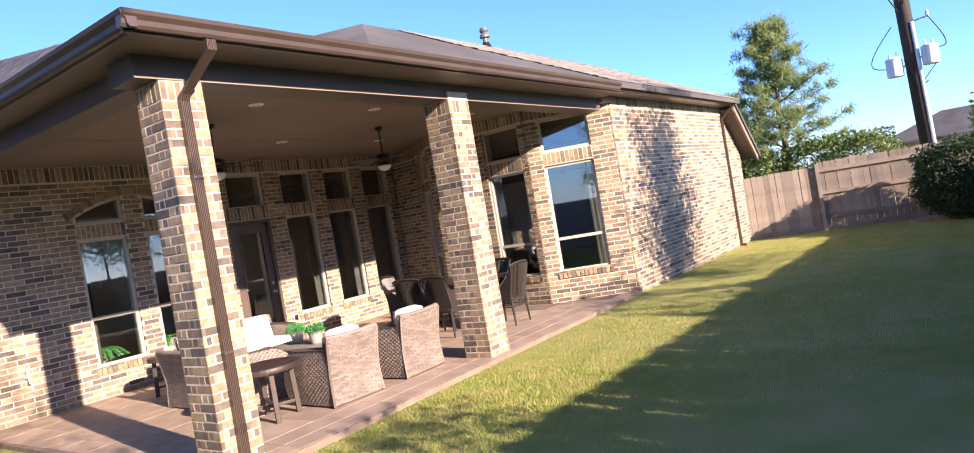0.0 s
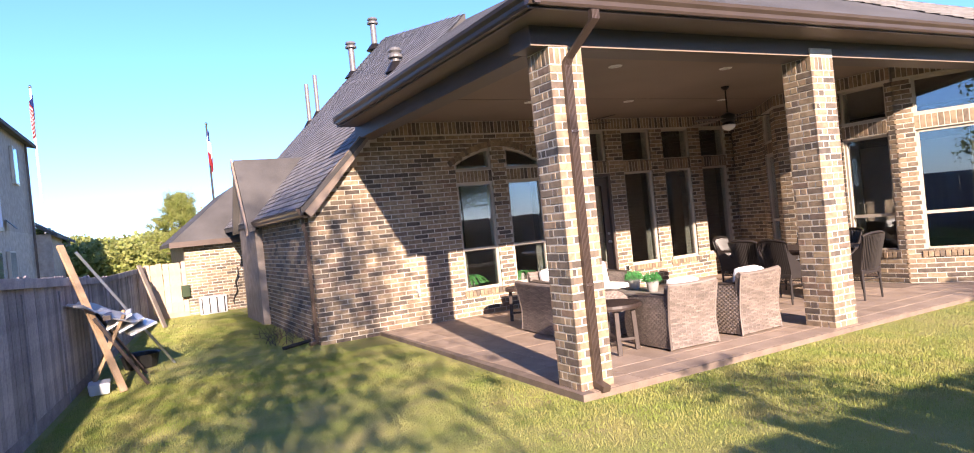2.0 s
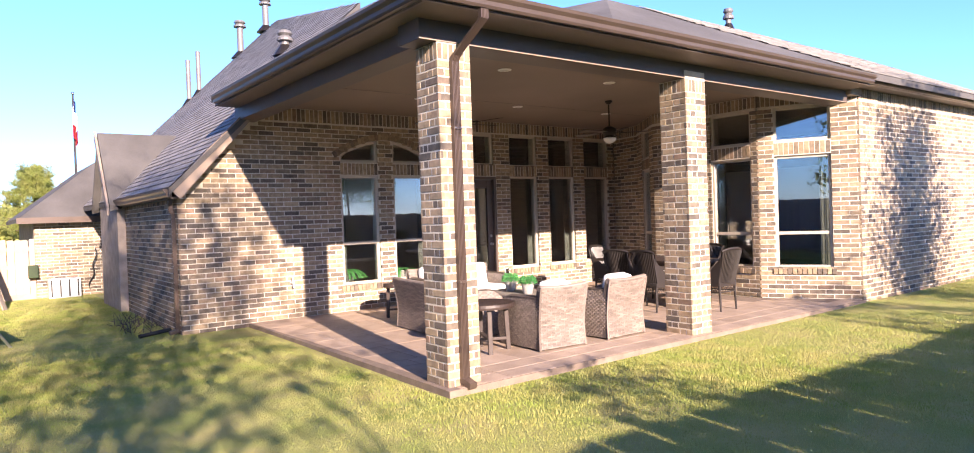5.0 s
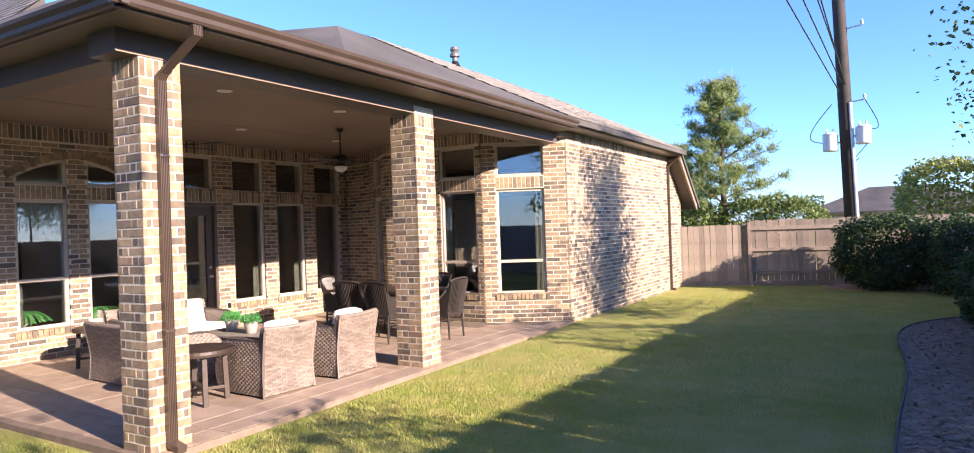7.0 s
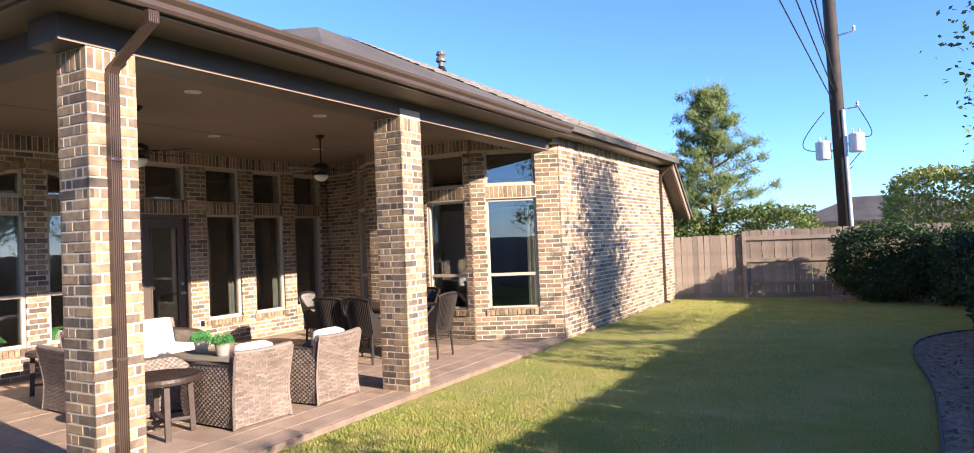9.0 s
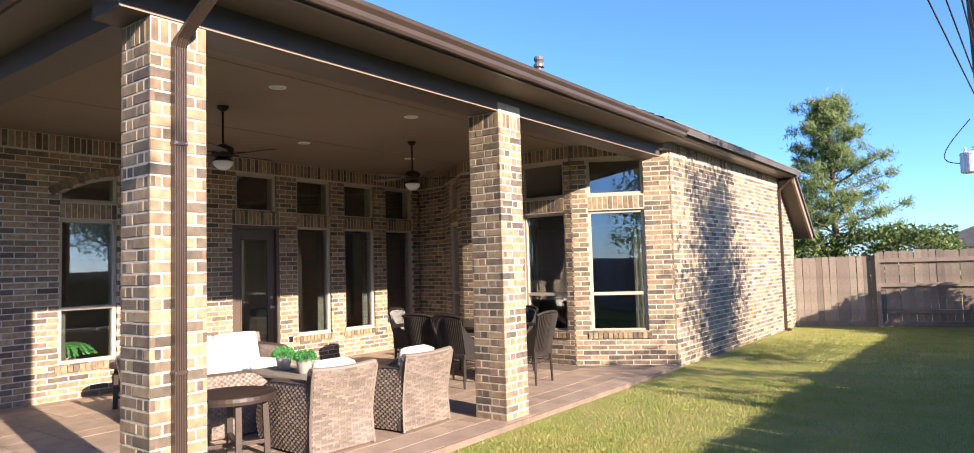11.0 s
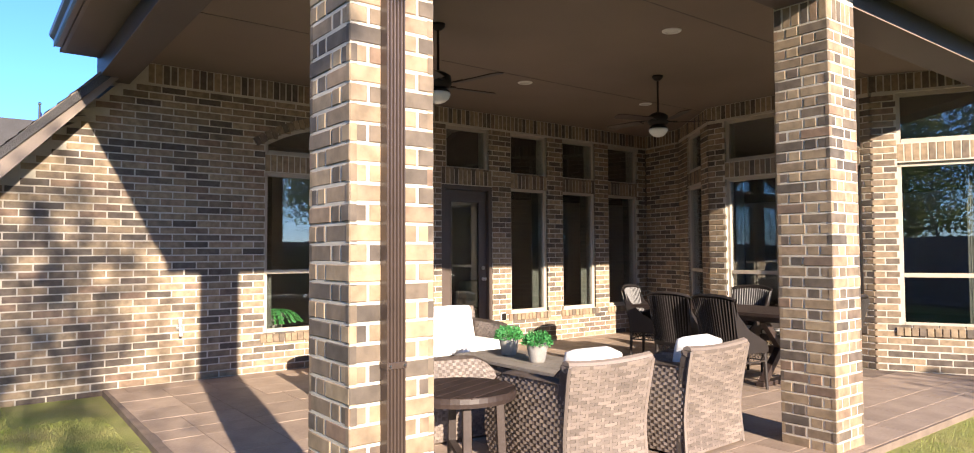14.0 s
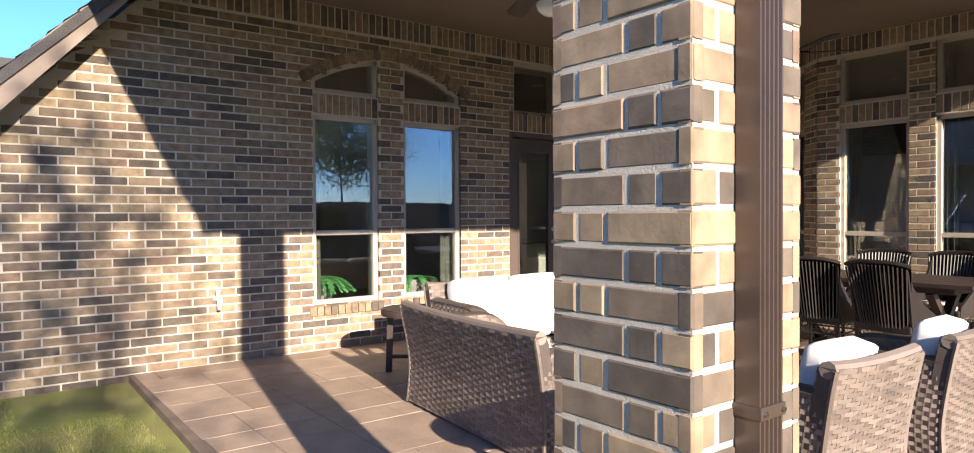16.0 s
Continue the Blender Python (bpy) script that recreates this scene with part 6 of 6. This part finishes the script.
# ---- neighbour's house along the side fence ----
def neighbour():
    n = thing("neighbour_house", pose(0, 0, 0), "two-storey neighbour house in brick and blue-grey stucco", "house")

    def py(x):
        return -6.0 - 0.06 * x
    x0, x1, x2 = -6.0, -33.0, -36.5

    def wallpanel(name, xa, xb, z0, z1, material, thick=0.3, fwd=0.0, label=""):
        return part(name, slab(bmesh.new(), [(xa, py(xa) + fwd, z0), (xb, py(xb) + fwd, z0), (xb, py(xb) + fwd, z1), (xa, py(xa) + fwd, z1)], thick, (0, -1, 0)), material, n, label)
    low = wallpanel("lower_wall", x0, x2, -0.1, 3.05, PALEBRICK, label="pale brown brick lower wall")
    wallpanel("upper_wall", x0, x1 + 3, 3.05, 7.1, STUCCO, fwd=0.03, label="blue-grey stucco upper wall")
    wallpanel("upper_wall", x1 + 3, x2, 3.05, 7.1, PALEBRICK, label="brick upper wall")
    wallpanel("band", x0, x1 + 3, 3.0, 3.14, FRAME, fwd=0.06, thick=0.1)
    # windows below, in threes, and on the upper floor
    for xa, z0, z1, wd in ((-14.75, 1.2, 2.29, 1.4), (-16.6, 1.2, 2.29, 1.4), (-18.7, 1.2, 2.29, 1.5), (-28.6, 1.2, 2.28, 1.5), (-30.9, 1.2, 2.28, 1.5), (-33.2, 5.0, 6.5, 1.3)):
        y = py(xa)
        w = part("window", bx((xa, y + 0.03, (z0 + z1) / 2), (wd, 0.12, z1 - z0), pose(0, 0, 0), bevel=0.01), FRAME, n, "framed window with pale blind")
        part("pane", bx((xa, y + 0.095, (z0 + z1) / 2), (wd - 0.12, 0.012, z1 - z0 - 0.12)), GLASS, w)
        part("blind", bx((xa, y + 0.0905, (z0 + z1) / 2 + 0.02), (wd - 0.14, 0.002, z1 - z0 - 0.16)), CURTAIN, w)
    for xa, za in ((-16.7, 4.15), (-30.6, 3.45)):
        v = part("wall_vent", slab(bmesh.new(), [(xa - 0.25, py(xa) + 0.04, za), (xa + 0.25, py(xa) + 0.04, za), (xa + 0.25, py(xa) + 0.35, za - 0.35), (xa - 0.25, py(xa) + 0.35, za - 0.35)], 0.03), DARKMETAL, n, "dark hooded wall vent")
    part("utility_box", bx((-20.0, py(-20.0) + 0.1, 4.3), (0.3, 0.16, 0.4)), GREYMETAL, n)
    for xa, zt in ((-21.0, 7.0), (-35.6, 7.0)):
        part("downspout", bx((xa, py(xa) + 0.1, zt / 2), (0.12, 0.10, zt)), GUTTER, n)
    # roofs
    tan = [(-6.2, 2.95), (-12.3, 2.95), (-13.2, 3.45), (-16.5, 5.25), (-18.9, 6.95), (-19.2, 7.25), (-6.2, 7.25)]
    part("roof", slab(bmesh.new(), [(x, py(x) + 0.22 - 0.02 * z, z) for x, z in tan], 0.12, (0, -1, 0)), SHINGLE_TAN, n, "tan shingle roof slope")
    part("eave", bx((-11.5, -4.65, 2.77), (3.6, 0.9, 0.12), pose(0, 0, 0)), FRAME, n)
    part("roof_rear", slab(bmesh.new(), [(-17.5, py(-17.5) + 0.35, 7.1), (x2 - 0.4, py(x2) + 0.35, 7.1), (x2 - 0.4, py(x2) - 6, 8.6), (-17.5, py(-17.5) - 6, 8.6)], 0.15), SHINGLE, n)
    part("end_wing", bx((-43.4, -4.75, 1.5), (13, 3.0, 3.1)), PALEBRICK, n)
    part("wing_roof", slab(bmesh.new(), [(-36.7, -3.0, 3.0), (-50.3, -3.0, 3.0), (-46.3, -6.0, 5.0), (-36.7, -6.0, 5.0)], 0.15), SHINGLE, n)
    part("end_wall", bx((x0, py(x0) - 4, 3.55), (0.3, 8, 7.1)), STUCCO, n)


neighbour()


def flagpole(m, h, label, lone=False):
    f = thing("flagpole", m, label, "flagpole", "flagpoles")
    part("pole", tube(bmesh.new(), (0, 0, 0), (0, 0, h), 0.09, 0.06, 10), GREYMETAL if not lone else DARKMETAL, f)
    part("finial", lathe(bmesh.new(), [(0.02, 0), (0.10, 0.08), (0.11, 0.14), (0.05, 0.22)], 12, pose(0, 0, h)), METAL, f)

    def cloth(name, u0, u1, v0, v1, material):
        bm = bmesh.new()
        N = 8
        for i in range(N + 1):
            t = u0 + (u1 - u0) * i / N
            for v in (v0, v1):
                bm.verts.new((0.05 + t * 0.8, 0.12 * math.sin(t * 9 + v), h - 0.3 - v * 1.9 - t * 1.3))
        bm.verts.ensure_lookup_table()
        for i in range(N):
            bm.faces.new((bm.verts[2 * i], bm.verts[2 * i + 2], bm.verts[2 * i + 3], bm.verts[2 * i + 1]))
        bmesh.ops.solidify(bm, geom=bm.faces[:], thickness=0.01)
        return part(name, bm, material, fl)
    fl = new("flag")
    fl.parent = f
    if lone:
        cloth("blue_field", 0, 0.34, 0, 1, BLUE)
        cloth("white_bar", 0.34, 1, 0, 0.5, WHITE)
        cloth("red_bar", 0.34, 1, 0.5, 1, RED)
    else:
        cloth("blue_field", 0, 0.4, 0, 0.54, BLUE)
        for i in range(7):
            cloth("stripe", 0.4 if i < 4 else 0, 1, i / 7, (i + 0.55) / 7, RED)
            cloth("stripe", 0.4 if i < 4 else 0, 1, (i + 0.55) / 7, (i + 1) / 7, WHITE)


flagpole(pose(-52, -4.7, 0), 13.0, "tall pole with a red, white and blue striped flag")
flagpole(pose(-58, -7.9, 0), 13.5, "tall pole with a hanging striped flag")
flagpole(pose(-52, 5.6, 0), 10.4, "dark pole with a blue, white and red flag", True)


# ---- roof pipes and vents ----
def roof_pipe(m, h, label, r=0.06, cap=True):
    p = thing("roof_pipe", m, label, "vent pipe", "roof vents")
    part("pipe", tube(bmesh.new(), (0, 0, -0.3), (0, 0, h), r, seg=12), FLUE, p)
    if cap:
        part("cap", lathe(bmesh.new(), [(r * 1.9, 0), (r * 1.9, 0.05), (r * 1.2, 0.10), (r * 1.8, 0.14), (r * 1.5, 0.2)], 14, pose(0, 0, h)), FLUE, p)
    part("flashing", lathe(bmesh.new(), [(r * 3, -0.10), (r * 1.2, 0.12)], 14), DARKMETAL, p)


roof_pipe(pose(-22.0, 6.9, 6.95), 0.9, "grey metal flue pipe with a cap on the roof", 0.10)
roof_pipe(pose(-22.0, 7.75, 7.9), 0.8, "grey metal flue pipe with a cap near the ridge", 0.10)
roof_pipe(pose(-21.9, 5.25, 5.30), 1.3, "thin grey vent pipe leaning on the roof", 0.07, False)
roof_pipe(pose(-21.9, 5.55, 5.60), 1.3, "thin grey vent pipe on the roof", 0.07, False)
roof_pipe(pose(-7.75, 12.0, 5.1), 0.22, "short dark vent pipe on the ridge", 0.055)
roof_pipe(pose(-13.0, 4.85, 4.95), 0.2, "small dark roof vent with a hood", 0.08)


# ---- side yard clutter: sawhorse with tarp and poles ----
def clutter():
    lad = thing("lumber_stack", pose(-10.3, -0.72, -0.06), "folding wooden sawhorse piled with a pale tarp and panels", "sawhorse")
    for s in (0, 0.9):
        part("leg", beam(bmesh.new(), (s - 0.45, -0.25, 0), (s - 0.35, 0.22, 0.95), 0.05, 0.04), RAWWOOD, lad)
        part("leg", beam(bmesh.new(), (s - 0.45, 0.42, 0), (s - 0.35, -0.12, 0.95), 0.05, 0.04), DARKWOOD, lad)
    part("top_beam", beam(bmesh.new(), (-0.7, 0.03, 0.95), (0.75, 0.03, 0.95), 0.09, 0.06), DARKWOOD, lad)
    bm = bmesh.new()
    N = 12
    g = []
    for i in range(N + 1):
        row = []
        for j in range(9):
            u, v = i / N, j / 8
            x, y = -0.75 + 1.45 * u, -0.42 + 0.84 * v
            z = 1.16 + 0.045 * math.sin(u * 9) * math.sin(v * 7) - 0.34 * v + 0.05 * noise.noise((u * 5, v * 5, 3))
            row.append(bm.verts.new((x, y, z)))
        g.append(row)
    for i in range(N):
        for j in range(8):
            bm.faces.new((g[i][j], g[i + 1][j], g[i + 1][j + 1], g[i][j + 1]))
    bmesh.ops.solidify(bm, geom=bm.faces[:], thickness=0.02)
    part("tarp", bm, GREYMETAL, lad, "crumpled pale blue-grey tarp", smooth=True)
    for k in range(3):
        part("panel", bx((0, 0, 0), (1.0, 0.03, 0.34), pose(0.05 * k, 0.16 + 0.10 * k, 0.86 - 0.06 * k, -62 - 4 * k, 0, 4 * k)), GREYMETAL if k else WHITE, lad)
    a = thing("pole", pose(0, 0, 0), "long bare wooden board leaning over the pile", "board")
    part("board", beam(bmesh.new(), (-9.55, -0.58, -0.05), (-10.2, -1.15, 1.85), 0.09, 0.035), RAWWOOD, a)
    b = thing("pole", pose(0, 0, 0), "thin aluminium pole leaning on the fence", "pole")
    part("tube", tube(bmesh.new(), (-11.3, 0.10, -0.05), (-10.6, -1.0, 1.75), 0.02), ALUM, b)
    t = thing("bucket", pose(-11.4, -0.35, -0.05), "low black rubber tub on the grass", "tub")
    part("body", lathe(bmesh.new(), [(0.22, 0), (0.27, 0.20), (0.29, 0.21), (0.25, 0.20), (0.2, 0.04)], 20), BLACK, t)
    t2 = thing("bucket", pose(-9.75, -0.85, -0.05), "small grey plastic tray on the grass", "tray")
    part("body", bx((0, 0, 0.07), (0.32, 0.22, 0.14), bevel=0.02, taper=(1.15, 1.15)), GREYMETAL, t2)
    for k in range(3):
        d = thing("board", pose(0, 0, 0), "weathered plank leaning against the fence", "plank", "planks by the fence")
        part("plank", beam(bmesh.new(), (-17.0 - 0.35 * k, 0.25, -0.05), (-17.2 - 0.35 * k, -0.15, 1.4), 0.16, 0.03), FENCE_B, d)


clutter()
ac = thing("vent_grille", pose(-18.95, 1.5, -0.06), "white louvred air unit on the grass by the far wing", "air unit")
part("case", bx((0, 0, 0.24), (0.3, 0.66, 0.46), bevel=0.015), GREYMETAL, ac)
for k in range(7):
    part("slat", bx((0.155, -0.27 + 0.09 * k, 0.24), (0.012, 0.03, 0.40)), WHITE if k % 2 else DARKMETAL, ac)
eb = thing("meter_box", pose(-19.15, 0.9, 0.6), "green utility box beside the brick corner", "meter box")
part("case", bx((0.06, 0, 0), (0.14, 0.2, 0.3), bevel=0.015), HEDGE, eb)
hose = sweep(bmesh.new(), [(-19.1 + 0.12 * math.sin(k / 5), 2.2 - 0.006 * k + 0.03 * math.sin(k * 0.56), 1.1 * (1 - k / 25) - 0.03) for k in range(26)], 0.018, 6)
hs = thing("garden_hose", pose(0, 0, 0), "dark hose hanging from the far wing's wall", "hose")
part("hose", hose, BLACK, hs)
deb = thing("twig_pile", pose(-11.6, 1.75, -0.05), "small pile of pruned twigs against the side wall", "twigs")
tw = bmesh.new()
rnd = random.Random(5)
for i in range(60):
    x, y = rnd.uniform(-0.9, 0.7), rnd.uniform(-0.25, 0.3)
    a = rnd.uniform(0, 6.28)
    tube(tw, (x, y, rnd.uniform(0, .1)), (x + 0.3 * math.cos(a), y + 0.15 * math.sin(a), rnd.uniform(0.02, 0.3)), 0.006, 0.003, 5)
tagged(part("brushwood", tw, BARK, deb), kind="stuff")
splash = thing("splash_block", pose(-10.85, 1.75, -0.05), "dark bent drain extension at the downspout", "drain")
part("pipe", tube(bmesh.new(), (0.05, 0.3, 0.06), (0.15, -0.15, 0.02), 0.03, 0.03), BLACK, splash)


# ---- grass blades ----
def grass(n, region, hmin, hmax, seed, name="grass"):
    r = np.random.RandomState(seed)
    x0, x1, y0, y1 = region
    x, y = r.uniform(x0, x1, n), r.uniform(y0, y1, n)
    ok = ~((x > -10.6) & (x < -4.76) & (y > 2.98) & (y < 11.2)) & ~((x < -10.5) & (y > 2.1)) & ~((x > -4.9) & (x < -4.7) & (y > 11)) & ~((x < -4.85) & (y > 10.9)) & (y > -2.2 - 0.121 * x) & ~((x > np.interp(y, BED_Y, BED_X)) & (y < 13.65)) & ~((y > 17.85) & (x > -1.35)) & (x < 1.95)
    x, y = x[ok], y[ok]
    m = len(x)
    a, h, t = r.uniform(0, 6.283, m), r.uniform(hmin, hmax, m), r.uniform(-0.6, 0.6, m)
    w = r.uniform(0.0022, 0.0045, m) 
    z = np.full(m, -0.065)
    P = np.empty((m, 3, 3))
    P[:, 0] = np.stack([x - w * np.cos(a), y - w * np.sin(a), z], 1)
    P[:, 1] = np.stack([x + w * np.cos(a), y + w * np.sin(a), z], 1)
    P[:, 2] = np.stack([x - np.sin(a) * h * t, y + np.cos(a) * h * t, z + 0.013 + h], 1)
    me = bpy.data.meshes.new(name)
    me.vertices.add(m * 3)
    me.vertices.foreach_set("co", P.ravel())
    me.loops.add(m * 3)
    me.loops.foreach_set("vertex_index", np.arange(m * 3, dtype=np.int32))
    me.polygons.add(m)
    me.polygons.foreach_set("loop_start", np.arange(0, m * 3, 3, dtype=np.int32))
    me.update(calc_edges=True)
    tagged(link(name, me, BLADE), "short mown grass blades, green and straw", "grass", kind="stuff")


grass(330000, (-9.5, 0.4, -2.0, 7.0), 0.004, 0.016, 1)
grass(250000, (-5.0, 1.95, 5.0, 19.0), 0.006, 0.020, 2, "grass_far")
grass(130000, (-19.0, -7.0, -1.5, 2.3), 0.006, 0.020, 3, "grass_side")

# ---- pieces of the setting, last ----
patio_stones()
wall_back.lay(w_back, singles=lambda u, z: 0.7 < u < 2.55 and z < 1.9)
for sk, ob in built:
    if sk is wall_bay_c:
        sk.lay(ob, singles=lambda u, z: z < 2.4)
    elif sk is wall_long:
        sk.lay(ob, singles=lambda u, z: u < 1.6 and z < 2.6)
    elif sk is wall_side:
        sk.lay(ob, singles=lambda u, z: u > 5.3 and z < 1.8)
    elif sk is wall_bay_b:
        sk.lay(ob, singles=lambda u, z: z < 3.3)
    else:
        sk.lay(ob, singles=lambda u, z: z < 1.2)
